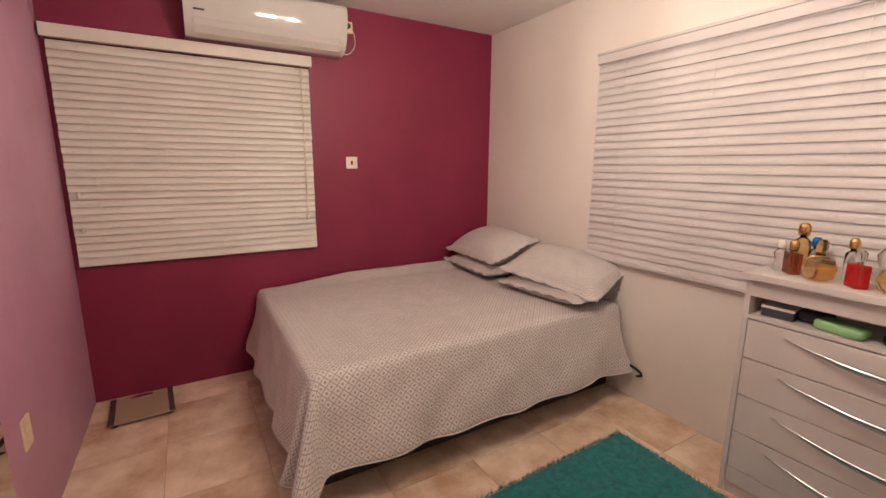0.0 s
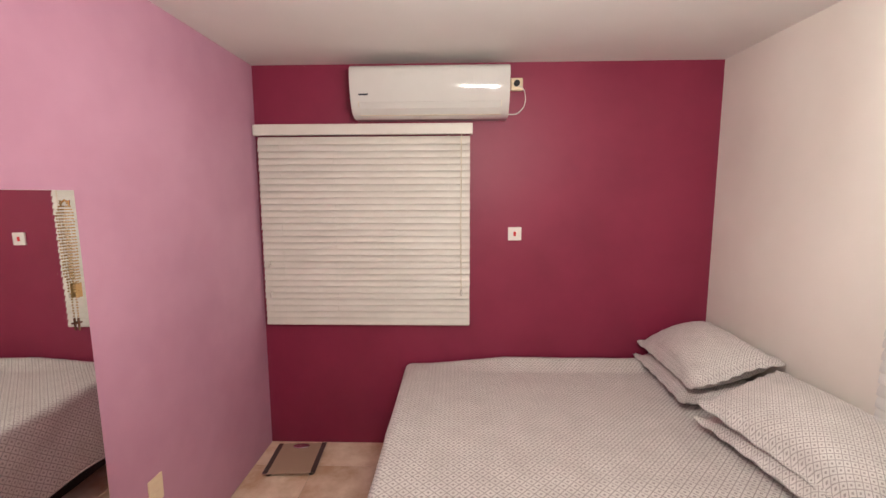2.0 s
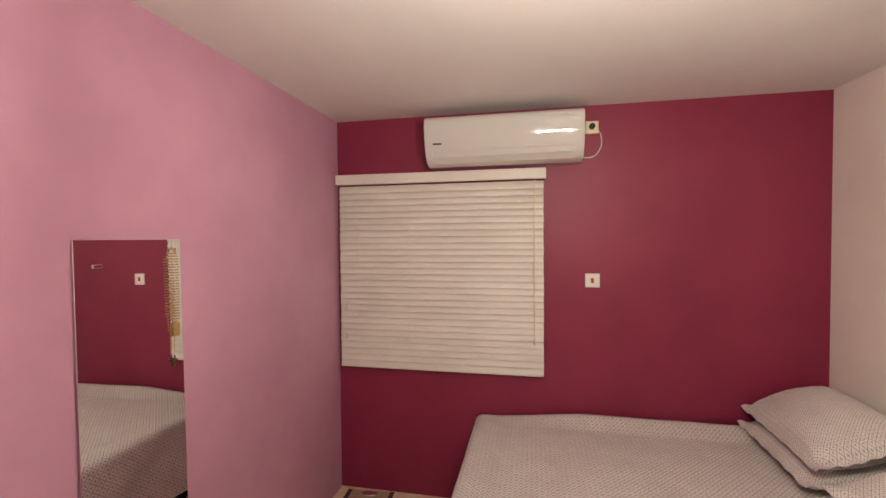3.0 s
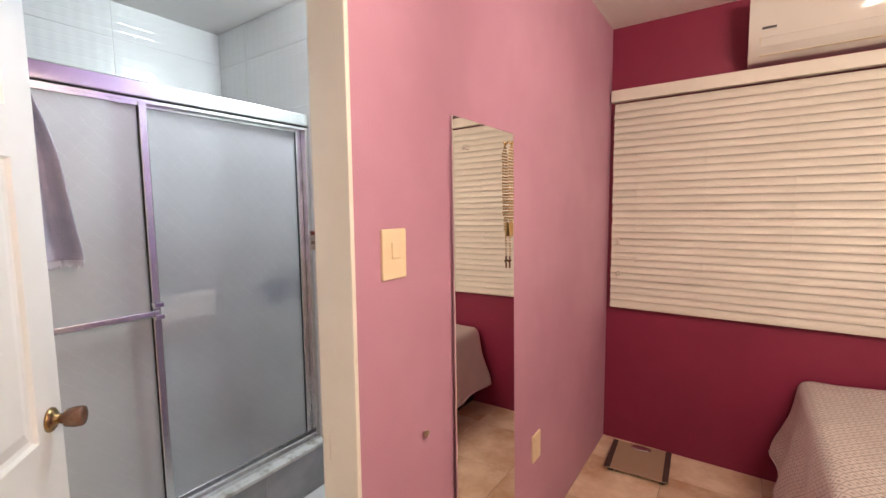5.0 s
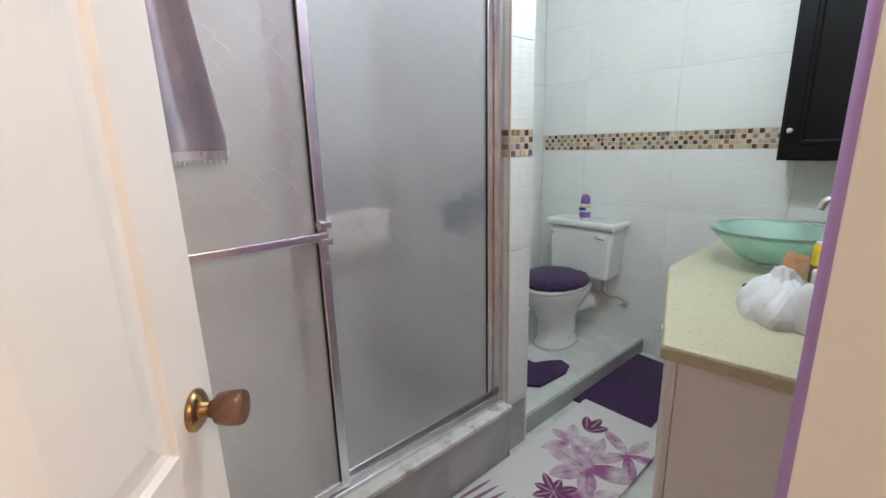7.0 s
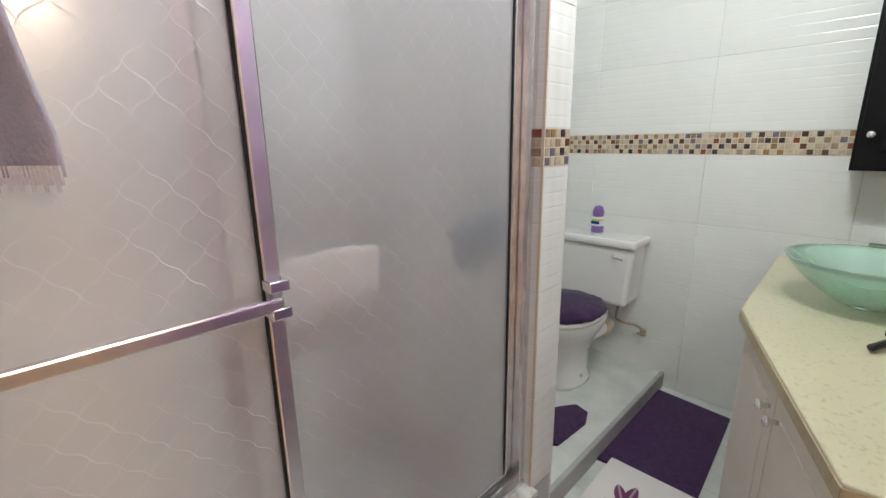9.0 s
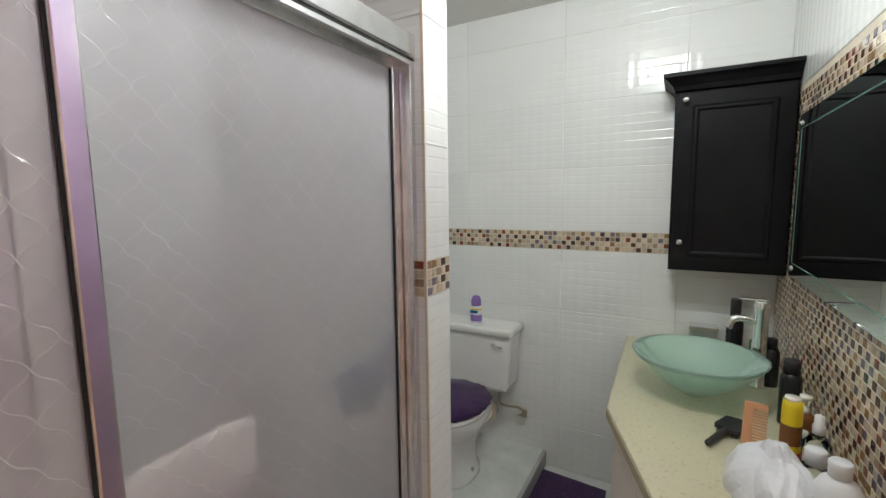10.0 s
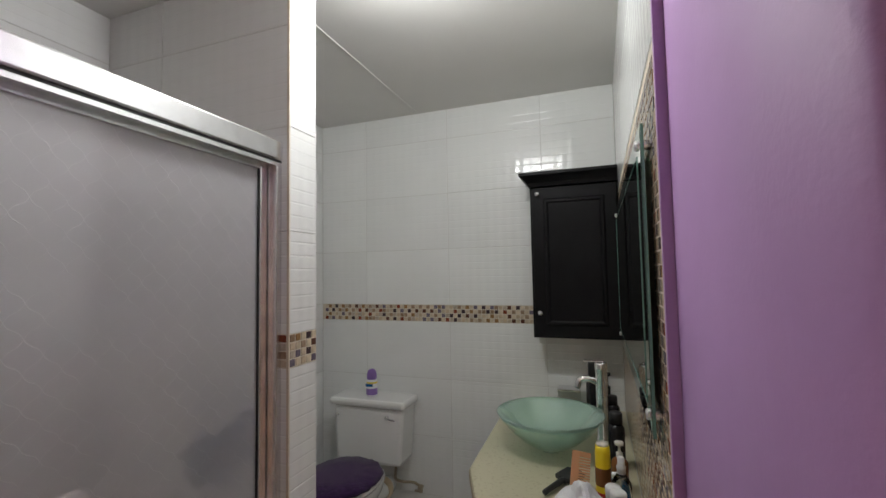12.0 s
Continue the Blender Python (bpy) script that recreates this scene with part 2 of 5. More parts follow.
M = {}
M["maroon"] = mat("maroon_paint", (0.20, 0.015, 0.048), 0.5, col2=(0.235, 0.020, 0.058), scale=1.6, bump=0.12, bscale=140)
M["pink"] = mat("lilac_pink_paint", (0.47, 0.235, 0.335), 0.5, col2=(0.54, 0.285, 0.395), scale=1.7, bump=0.12, bscale=140)
M["lilac"] = mat("lilac_paint", (0.41, 0.225, 0.46), 0.6, col2=(0.46, 0.26, 0.51), scale=2.2, bump=0.12, bscale=120)
M["white_wall"] = mat("off_white_paint", (0.72, 0.66, 0.60), 0.6, col2=(0.78, 0.72, 0.66), scale=1.2, bump=0.12, bscale=120)
M["ceiling"] = mat("ceiling_paint", (0.74, 0.72, 0.69), 0.7, col2=(0.79, 0.77, 0.74), scale=1.0, bump=0.1, bscale=90)
M["floor_tile"] = mat("beige_marble_tile", (0.58, 0.38, 0.24), 0.2, col2=(0.88, 0.72, 0.56), scale=4, detail=8, vary=0.04, coat=0.1)
M["grout"] = mat("grout", (0.42, 0.33, 0.25), 0.9, col2=(0.5, 0.4, 0.3), scale=20)
M["bath_floor"] = mat("pale_marble_tile", (0.60, 0.63, 0.60), 0.28, col2=(0.74, 0.76, 0.73), scale=7, detail=8, vary=0.03)
M["bath_grout"] = mat("white_grout", (0.66, 0.65, 0.62), 0.85, col2=(0.72, 0.71, 0.68), scale=15)
M["curb_tile"] = mat("grey_stone_tile", (0.34, 0.345, 0.35), 0.35, col2=(0.46, 0.46, 0.46), scale=6, detail=8, vary=0.05)
M["wave"] = wave_tile("white_ridged_tile", (0.82, 0.83, 0.81), (0.86, 0.87, 0.85))
M["mosaic"] = mosaic_mat("glass_mosaic", False)
M["mosaic_pale"] = mosaic_mat("glass_mosaic_pale", False, True)
M["mosaic_pale_joined"] = mosaic_mat("glass_mosaic_pale_joined", True, True)
M["mosaic_joined"] = mosaic_mat("glass_mosaic_joined", True)
M["mosaic_grout"] = mat("cream_grout", (0.66, 0.58, 0.46), 0.8, col2=(0.7, 0.63, 0.52), scale=30)
M["blind"] = mat("white_vinyl_slat", (0.64, 0.60, 0.54), 0.45, col2=(0.70, 0.66, 0.60), scale=3, vary=0.02)
M["blind_b"] = mat("cool_white_slat", (0.58, 0.545, 0.53), 0.45, col2=(0.63, 0.595, 0.58), scale=3, vary=0.02)
M["plastic"] = mat("white_plastic", (0.72, 0.69, 0.65), 0.13, col2=(0.82, 0.78, 0.72), scale=4)
M["ac_plastic"] = mat("glossy_white_plastic", (0.56, 0.54, 0.51), 0.07, col2=(0.58, 0.56, 0.53), scale=4)
M["sill"] = mat("stained_white_sill", (0.40, 0.37, 0.31), 0.4, col2=(0.76, 0.76, 0.73), scale=16, detail=7, ramp=(0.30, 0.52))
M["cream_plastic"] = mat("cream_plastic", (0.76, 0.62, 0.42), 0.35, col2=(0.80, 0.66, 0.46), scale=10)
M["dark"] = mat("dark_plastic", (0.02, 0.02, 0.022), 0.45, col2=(0.035, 0.035, 0.035), scale=8)
M["red"] = mat("red_plastic", (0.5, 0.02, 0.02), 0.3)
M["cord"] = mat("blind_cord", (0.66, 0.58, 0.45), 0.8)
M["cover"] = fabric("patterned_bedcover", (0.35, 0.315, 0.30), (0.78, 0.735, 0.70))
M["hem"] = mat("pale_hem", (0.50, 0.46, 0.44), 0.8, col2=(0.62, 0.58, 0.55), scale=60)
M["bed_base"] = mat("black_bed_base", (0.018, 0.017, 0.016), 0.85, col2=(0.035, 0.03, 0.028), scale=40, bump=0.3)
M["mattress"] = mat("mattress_ticking", (0.5, 0.45, 0.42), 0.85, col2=(0.56, 0.5, 0.46), scale=20)
M["dresser"] = mat("grey_white_laminate", (0.60, 0.56, 0.53), 0.38, col2=(0.65, 0.61, 0.58), scale=3)
M["chrome"] = mat("chrome", (0.82, 0.82, 0.83), 0.12, 1.0)
M["alu"] = mat("brushed_aluminium", (0.80, 0.79, 0.80), 0.27, 1.0, col2=(0.7, 0.69, 0.70), scale=25)
M["seal"] = mat("black_rubber_seal", (0.015, 0.015, 0.015), 0.6)
M["rug"] = mat("teal_shag", (0.0, 0.13, 0.145), 0.95, col2=(0.006, 0.23, 0.24), scale=35, bump=0.8, bscale=220, sheen=0.3)
M["mirror"] = mat("mirror", (0.86, 0.88, 0.86), 0.015, 1.0)
M["mirror_bevel"] = mat("bevelled_mirror", (0.74, 0.86, 0.80), 0.03, 1.0)
M["mirror_edge"] = mat("green_glass_edge", (0.25, 0.52, 0.45), 0.1, trans=0.4)
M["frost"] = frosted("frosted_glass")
M["door"] = mat("white_gloss_door", (0.80, 0.79, 0.76), 0.3, col2=(0.84, 0.83, 0.80), scale=3, bump=0.05, bscale=30)
M["jamb"] = mat("cream_gloss_paint", (0.77, 0.74, 0.68), 0.4, col2=(0.82, 0.79, 0.73), scale=5, bump=0.1, bscale=40)
M["brass"] = mat("tarnished_brass", (0.45, 0.28, 0.12), 0.25, 1.0, col2=(0.30, 0.18, 0.08), scale=30)
M["wood"] = mat("turned_wood", (0.11, 0.05, 0.03), 0.25, col2=(0.20, 0.10, 0.06), scale=30)
M["ceramic"] = mat("white_ceramic", (0.84, 0.84, 0.82), 0.08, col2=(0.86, 0.86, 0.84), scale=3, coat=0.4)
M["purple"] = mat("purple_pile", (0.026, 0.006, 0.045), 0.95, col2=(0.055, 0.014, 0.09), scale=60, bump=0.7, bscale=240, sheen=0.2)
M["floral"] = floral("floral_mat")
M["counter"] = mat("speckled_cream_quartz", (0.48, 0.43, 0.28), 0.28, col2=(0.58, 0.54, 0.38), scale=90, detail=2, ramp=(0.32, 0.42))
M["counter_edge"] = mat("tan_counter_edge", (0.42, 0.33, 0.19), 0.35, col2=(0.5, 0.40, 0.25), scale=60)
M["vanity"] = mat("cream_vanity_paint", (0.72, 0.64, 0.57), 0.4, col2=(0.77, 0.69, 0.62), scale=4, bump=0.05)
M["green_glass"] = mat("frosted_green_glass", (0.70, 0.97, 0.88), 0.2, trans=0.7, ior=1.3, coat=1.0, bump=0.15, bscale=25)
M["black_wood"] = mat("black_lacquered_wood", (0.003, 0.003, 0.0035), 0.45, col2=(0.006, 0.006, 0.007), scale=6, bump=0.1, bscale=60)
M["black_wood"].node_tree.nodes["Principled BSDF"].inputs["Specular IOR Level"].default_value = 0.18
M["towel"] = mat("lilac_grey_towel", (0.33, 0.33, 0.42), 0.95, col2=(0.52, 0.47, 0.56), scale=6, bump=0.6, bscale=200, sheen=0.4)
M["towel_hem"] = mat("pale_towel_hem", (0.62, 0.62, 0.68), 0.95, bump=0.6, bscale=200)
# cream of the sheet that stands in for a pale patch behind the glass
M["washcloth"] = mat("cream_terry", (0.86, 0.74, 0.66), 0.95, col2=(0.9, 0.8, 0.73), scale=60, bump=0.3, bscale=300)
M["loofah"] = mat("blue_loofah", (0.008, 0.045, 0.10), 0.9, col2=(0.016, 0.085, 0.18), scale=40)
M["bulb"] = mat("lit_bulb", WARM, 0.3, emit=BED_GLOW)
M["bath_lamp"] = mat("lit_diffuser", COOL, 0.3, emit=BATH_GLOW)
M["yellow"] = mat("yellow_tube", (0.75, 0.55, 0.02), 0.35)
M["peach"] = mat("peach_comb", (0.62, 0.30, 0.16), 0.4)
M["white_bag"] = mat("thin_white_plastic", (0.84, 0.84, 0.87), 0.35, trans=0.15, bump=0.5, bscale=18)
M["bottle_white"] = mat("white_bottle", (0.75, 0.75, 0.76), 0.3)
M["bottle_black"] = mat("black_bottle", (0.012, 0.012, 0.014), 0.2)
M["bottle_green"] = mat("green_bottle", (0.02, 0.12, 0.03), 0.15)
M["bottle_brown"] = mat("brown_bottle", (0.20, 0.07, 0.02), 0.15)
M["clear"] = mat("clear_glass", (0.95, 0.96, 0.95), 0.03, trans=1.0)
M["amber"] = mat("amber_scent", (0.92, 0.62, 0.28), 0.03, trans=1.0)
M["dark_amber"] = mat("dark_amber_scent", (0.45, 0.12, 0.06), 0.04, trans=0.85)
M["red_glass"] = mat("red_scent", (0.85, 0.05, 0.05), 0.05, trans=0.7)
M["blue_cap"] = mat("blue_cap", (0.0, 0.16, 0.45), 0.15, 0.6)
M["gold"] = mat("gold_cap", (0.75, 0.50, 0.20), 0.2, 1.0)
M["green_pack"] = mat("green_wrapper", (0.28, 0.55, 0.25), 0.25)
M["lilac_can"] = mat("lilac_can", (0.25, 0.14, 0.42), 0.3)
M["bead"] = mat("brown_beads", (0.36, 0.22, 0.08), 0.3)
M["rust"] = mat("dull_brass_pipe", (0.45, 0.38, 0.28), 0.35, 0.8)
M["scale_glass"] = mat("smoked_scale_glass", (0.40, 0.29, 0.20), 0.1, coat=0.5)
M["dark_strip"] = mat("smoked_edge", (0.07, 0.05, 0.045), 0.2, coat=0.5)
M["plum"] = mat("plum_cloth", (0.06, 0.008, 0.025), 0.9, col2=(0.09, 0.015, 0.04), scale=20, sheen=0.3)
M["ink"] = mat("dark_print", (0.05, 0.05, 0.06), 0.5)
M["void"] = mat("plain_plaster", (0.6, 0.58, 0.55), 0.8, col2=(0.66, 0.63, 0.6), scale=2)


# ---- shapes ----
def bm_box(bm, x0, x1, y0, y1, z0, z1, bevel=0.0):
    v = [bm.verts.new((x, y, z)) for x in (x0, x1) for y in (y0, y1) for z in (z0, z1)]
    fs = [bm.faces.new([v[i] for i in q]) for q in ((0, 1, 3, 2), (4, 6, 7, 5), (0, 4, 5, 1), (2, 3, 7, 6), (0, 2, 6, 4), (1, 5, 7, 3))]
    if bevel:
        es = list({e for f in fs for e in f.edges})
        bmesh.ops.bevel(bm, geom=es, offset=bevel, segments=2, affect="EDGES", profile=0.5)
    return bm


def box(x0, x1, y0, y1, z0, z1, bevel=0.0):
    return bm_box(bmesh.new(), x0, x1, y0, y1, z0, z1, bevel)


def lathe(profile, n=24, at=(0, 0, 0), squash=(1, 1)):
    bm = bmesh.new()
    rings = []
    for r, z in profile:
        rings.append([bm.verts.new((at[0] + r * squash[0] * math.cos(2 * math.pi * k / n), at[1] + r * squash[1] * math.sin(2 * math.pi * k / n), at[2] + z)) for k in range(n)])
    for a, b in zip(rings, rings[1:]):
        for k in range(n):
            bm.faces.new((a[k], a[(k + 1) % n], b[(k + 1) % n], b[k]))
    for ring, flip in ((rings[0], True), (rings[-1], False)):
        bm.faces.new(ring[::-1] if flip else ring)
    return bm


def tube(points, r, n=10):
    bm = bmesh.new()
    pts = [Vector(p) for p in points]
    rings = []
    for i, p in enumerate(pts):
        d = (pts[min(i + 1, len(pts) - 1)] - pts[max(i - 1, 0)]).normalized()
        a = d.orthogonal().normalized() if i == 0 else (rings_a - rings_a.dot(d) * d).normalized()
        rings_a = a
        b = d.cross(a)
        rings.append([bm.verts.new(p + r * (math.cos(2 * math.pi * k / n) * a + math.sin(2 * math.pi * k / n) * b)) for k in range(n)])
    for a, b in zip(rings, rings[1:]):
        for k in range(n):
            bm.faces.new((a[k], a[(k + 1) % n], b[(k + 1) % n], b[k]))
    bm.faces.new(rings[0][::-1])
    bm.faces.new(rings[-1])
    return bm


def arc(points, n=8):
    """A smooth line through the points."""
    p = [Vector(q) for q in points]
    p = [2 * p[0] - p[1]] + p + [2 * p[-1] - p[-2]]
    out = []
    for i in range(1, len(p) - 2):
        for k in range(n):
            t = k / n
            out.append(0.5 * (2 * p[i] + (p[i + 1] - p[i - 1]) * t + (2 * p[i - 1] - 5 * p[i] + 4 * p[i + 1] - p[i + 2]) * t * t + (3 * p[i] - p[i - 1] - 3 * p[i + 1] + p[i + 2]) * t ** 3))
    out.append(p[-2])
    return out


def mesh(name, bm, material, smooth=False):
    bmesh.ops.recalc_face_normals(bm, faces=bm.faces)
    d = bpy.data.meshes.new(name)
    bm.to_mesh(d)
    bm.free()
    d.materials.append(M[material] if isinstance(material, str) else material)
    if smooth:
        for p in d.polygons:
            p.use_smooth = True
    return d


def part(name, bm, material, parent=None, label="", smooth=False):
    ob = new(name, mesh(name, bm, material, smooth))
    if parent is not None:
        ob.parent = parent
    return tagged(ob, label) if label else ob


def thing(name, label, category, m=None, group=""):
    ob = new(name)
    if m is not None:
        ob.matrix_basis = m
    return tagged(ob, label, category, group)


def structure(name, bm, material, label=""):
    return tagged(part(name, bm, material), label, name.split("_")[0], kind="structure")


def extrude_outline(pts, z0, z1, bevel=0.0):
    bm = bmesh.new()
    lo = [bm.verts.new((x, y, z0)) for x, y in pts]
    hi = [bm.verts.new((x, y, z1)) for x, y in pts]
    n = len(pts)
    fs = [bm.faces.new(lo[::-1]), bm.faces.new(hi)]
    for k in range(n):
        fs.append(bm.faces.new((lo[k], lo[(k + 1) % n], hi[(k + 1) % n], hi[k])))
    if bevel:
        bmesh.ops.bevel(bm, geom=list(bm.edges), offset=bevel, segments=2, affect="EDGES", profile=0.5)
    return bm


# ---- plan ----
PINK, BATH, BACK, WHITE, REAR, H = 0.4225, 0.296, 3.905, 3.345, -0.55, 2.52
TILE, FRONT, SHOWER = 0.275, -0.70, -1.53
D0, D1, HEAD, LIN = 0.95, 1.757, 1.99, 0.314

# bedroom shell
structure("floor_bedroom", box(BATH, WHITE + 0.15, REAR - 0.15, BACK + 0.15, -0.12, -0.002), "grout", "bedroom floor bed of tan grout")
bm = box(PINK, 0.53, BACK, BACK + 0.15, 0, H)
bm_box(bm, 0.53, 1.73, BACK, BACK + 0.15, 0, 0.92)
bm_box(bm, 0.53, 1.73, BACK, BACK + 0.15, 2.05, H)
bm_box(bm, 1.73, WHITE, BACK, BACK + 0.15, 0, H)
structure("wall_north", bm, "maroon", "maroon painted bedroom wall with a blind-covered window")
bm = box(WHITE, WHITE + 0.15, 2.64, BACK + 0.15, 0, H)
bm_box(bm, WHITE, WHITE + 0.15, 0.78, 2.64, 0, 0.92)
bm_box(bm, WHITE, WHITE + 0.15, 0.78, 2.64, 2.05, H)
bm_box(bm, WHITE, WHITE + 0.15, REAR, 0.78, 0, H)
structure("wall_east", bm, "white_wall", "off-white painted bedroom wall with a wide window")
# the bathroom side of the partition rounds off towards the door lining
ROUND = [(BATH + (LIN - BATH) * (1 - math.cos(a)), D1 + 0.012 + 0.10 * (1 - math.sin(a))) for a in [math.pi / 2 * k / 8 for k in range(9)]]
bm = extrude_outline(ROUND + [(PINK, D1 + 0.012), (PINK, BACK + 0.15), (BATH, BACK + 0.15)], 0, H)
bm_box(bm, BATH, PINK, REAR, D0 - 0.02, 0, H)
bm_box(bm, BATH, PINK, D0 - 0.02, D1 + 0.012, HEAD + 0.02, H)
structure("wall_west", bm, "pink", "pink painted partition wall with a doorway to the bathroom")
structure("wall_south", box(BATH, WHITE + 0.15, REAR - 0.15, REAR, 0, H), "white_wall", "plain off-white wall behind the walker")
structure("ceiling_bedroom", box(BATH, WHITE + 0.15, REAR - 0.15, BACK + 0.15, H, H + 0.1), "ceiling", "plain off-white bedroom ceiling")
# dark night outside the two windows
structure("window_1", box(0.53, 1.73, BACK + 0.10, BACK + 0.11, 0.92, 2.05), "dark", "dark window pane behind the closed blind")
structure("window_2", box(WHITE + 0.10, WHITE + 0.11, 0.78, 2.64, 0.92, 2.05), "dark", "dark window pane behind the wide blind")

# bathroom shell
structure("floor_bathroom", box(SHOWER - 0.15, BATH, 0.55, BACK + 0.15, -0.12, -0.002), "bath_grout", "bathroom floor bed of pale grout")
structure("wall_bath_north", box(SHOWER - 0.15, BATH, BACK + 0.0025, BACK + 0.15, 0, H), "bath_grout", "tiled end wall of the bathroom")
structure("wall_bath_west", box(SHOWER - 0.15, SHOWER - 0.0025, 0.55, BACK + 0.002, 0, H), "bath_grout", "tiled outer wall of shower and toilet alcove")
structure("wall_bath_south", box(SHOWER - 0.15, BATH, 0.45, 0.55, 0, H), "white_wall", "plain bathroom wall behind the open door")
structure("wall_divider", box(SHOWER - 0.002, FRONT - 0.0025, 2.5725, 2.7015, 0.0, H), "bath_grout", "tiled divider between shower and toilet")
structure("wall_shower_end", box(SHOWER - 0.012, -0.70, 0.93, 1.03, 0, H), "white_wall", "plain end wall of the shower")
structure("ceiling_bathroom", box(SHOWER - 0.15, BATH, 0.45, BACK + 0.15, H, H + 0.1), "ceiling", "white painted bathroom ceiling")
structure("trim_ceiling_seam", box(-0.845, -0.835, 2.70, BACK, H - 0.003, H + 0.01), "ceiling", "thin ceiling board seam")
# tiled wall built out behind the basin
structure("wall_bath_east", box(TILE + 0.0025, BATH, 2.31, BACK + 0.002, 0, H), "bath_grout", "built-out tiled wall behind the basin")
structure("wall_bath_door_side", extrude_outline([(BATH - 0.004, 2.31)] + [(x - 0.004, y) for x, y in ROUND] + [(x - 0.0003, y) for x, y in ROUND[::-1]] + [(BATH - 0.0003, 2.31)], 0, H), "lilac", "lilac painted bathroom side of the partition")
for p in bpy.data.objects["wall_bath_door_side"].data.polygons:
    p.use_smooth = abs(p.normal.z) < 0.5 and abs(p.normal.y) < 0.97
structure("wall_bath_hinge_side", box(BATH - 0.004, BATH, 0.55, D0 - 0.02, 0, H), "lilac", "lilac painted wall beside the hinges")
structure("trim_tile_edge", box(TILE, BATH + 0.001, 2.295, 2.31, 0, H), "lilac", "lilac painted edge of the tiled wall")

# door lining
bm = box(LIN - 0.004, PINK + 0.003, D1, D1 + 0.012, 0, HEAD + 0.02, 0.002)
structure("trim_door_jamb", bm, "jamb", "cream painted door jamb with a strike recess")
structure("trim_door_jamb_far", box(0.325, PINK + 0.003, D0 - 0.02, D0, 0, HEAD + 0.02, 0.002), "jamb", "cream painted hinge jamb")
structure("trim_door_head", box(0.325, PINK + 0.003, D0, D1, HEAD, HEAD + 0.02, 0.002), "jamb", "cream painted door head")


# ---- bedroom things ----
def blind(name, label, length, top, bottom, pitch, material, along, valance=True, lean=0.019):
    """A closed slatted blind; x runs along the wall, y out of it."""
    b = thing(name, label, "blind", along)
    part("headrail", box(0.0, length, 0.01, 0.055, top - 0.062, top - 0.012, 0.003), material, b)
    if valance:
        bm = box(-0.015, length + 0.015, 0.058, 0.072, top - 0.066, top, 0.004)
        bm_box(bm, -0.015, -0.003, 0.01, 0.060, top - 0.066, top, 0.002)
        bm_box(bm, length + 0.003, length + 0.015, 0.01, 0.060, top - 0.066, top, 0.002)
    else:
        bm = box(-0.004, length + 0.004, 0.0, 0.062, top - 0.012, top + 0.004, 0.003)
    part("valance", bm, material, b, "moulded white valance")
    first = top - 0.097 if valance else top - 0.045
    n = int((first - bottom - 0.03) / pitch) + 1
    pitch = (first - bottom - 0.035) / (n - 1)
    bm = bmesh.new()
    k = 6
    prof = []
    for i in range(k + 1):
        t = i / k
        prof.append((0.024 + lean * t + 0.004 * math.sin(math.pi * t), 0.024 - 0.048 * t))
    for s, off in ((0.0, 0), (length, 1)):
        for y, z in prof:
            bm.verts.new((s, y, z))
        for y, z in prof:
            bm.verts.new((s, y - 0.0025, z))
    bm.verts.ensure_lookup_table()
    v, m = bm.verts, k + 1
    for i in range(k):
        bm.faces.new((v[i], v[i + 1], v[2 * m + i + 1], v[2 * m + i]))
        bm.faces.new((v[m + i], v[m + i + 1], v[3 * m + i + 1], v[3 * m + i]))
        bm.faces.new((v[i], v[i + 1], v[m + i + 1], v[m + i]))
        bm.faces.new((v[2 * m + i], v[2 * m + i + 1], v[3 * m + i + 1], v[3 * m + i]))
    for i in (0, k):
        bm.faces.new((v[i], v[2 * m + i], v[3 * m + i], v[m + i]))
    data = mesh("slat", bm, material)
    rnd = random.Random(len(name) + n)
    for i in range(n):
        ob = new("slat", data)
        ob.parent = b
        ob.matrix_basis = pose(rnd.uniform(-0.0015, 0.0015), 0, first - i * pitch, rnd.uniform(-1.2, 1.2), rnd.uniform(-0.05, 0.05), 0)
    part("bottom_rail", box(0, length, 0.022, 0.045, bottom, bottom + 0.02, 0.004), material, b)
    for f in (0.10, 0.36, 0.64, 0.90):
        part("ladder_cord", box(f * length - 0.001, f * length + 0.001, 0.0455, 0.0465, bottom + 0.02, top - 0.066), material, b)
    return b


b1 = blind("window_blind", "closed off-white slatted blind on the maroon wall", 1.345, 2.148, 0.856, 0.0415, "blind", pose(0.452 + 1.345, BACK, 0, 0, 0, 180))
part("lift_cord", tube([(0.055, 0.060, 2.08), (0.057, 0.062, 1.5), (0.055, 0.060, 1.10)], 0.003, 6), "cord", b1)
part("cord_tassel", lathe([(0.004, 0), (0.009, 0.008), (0.007, 0.035), (0.003, 0.04)], 10, (0.055, 0.060, 1.06)), "blind", b1)
for z in (1.05, 1.25):
    part("cord_tassel", lathe([(0.004, 0), (0.009, 0.008), (0.007, 0.03), (0.003, 0.035)], 10, (1.30, 0.058, z)), "blind", b1)
b2 = blind("window_blind", "wide closed white slatted blind on the off-white wall", 1.99, 2.125, 0.845, 0.0455, "blind_b", pose(WHITE, 0.73, 0, 0, 0, 90), False, 0.012)


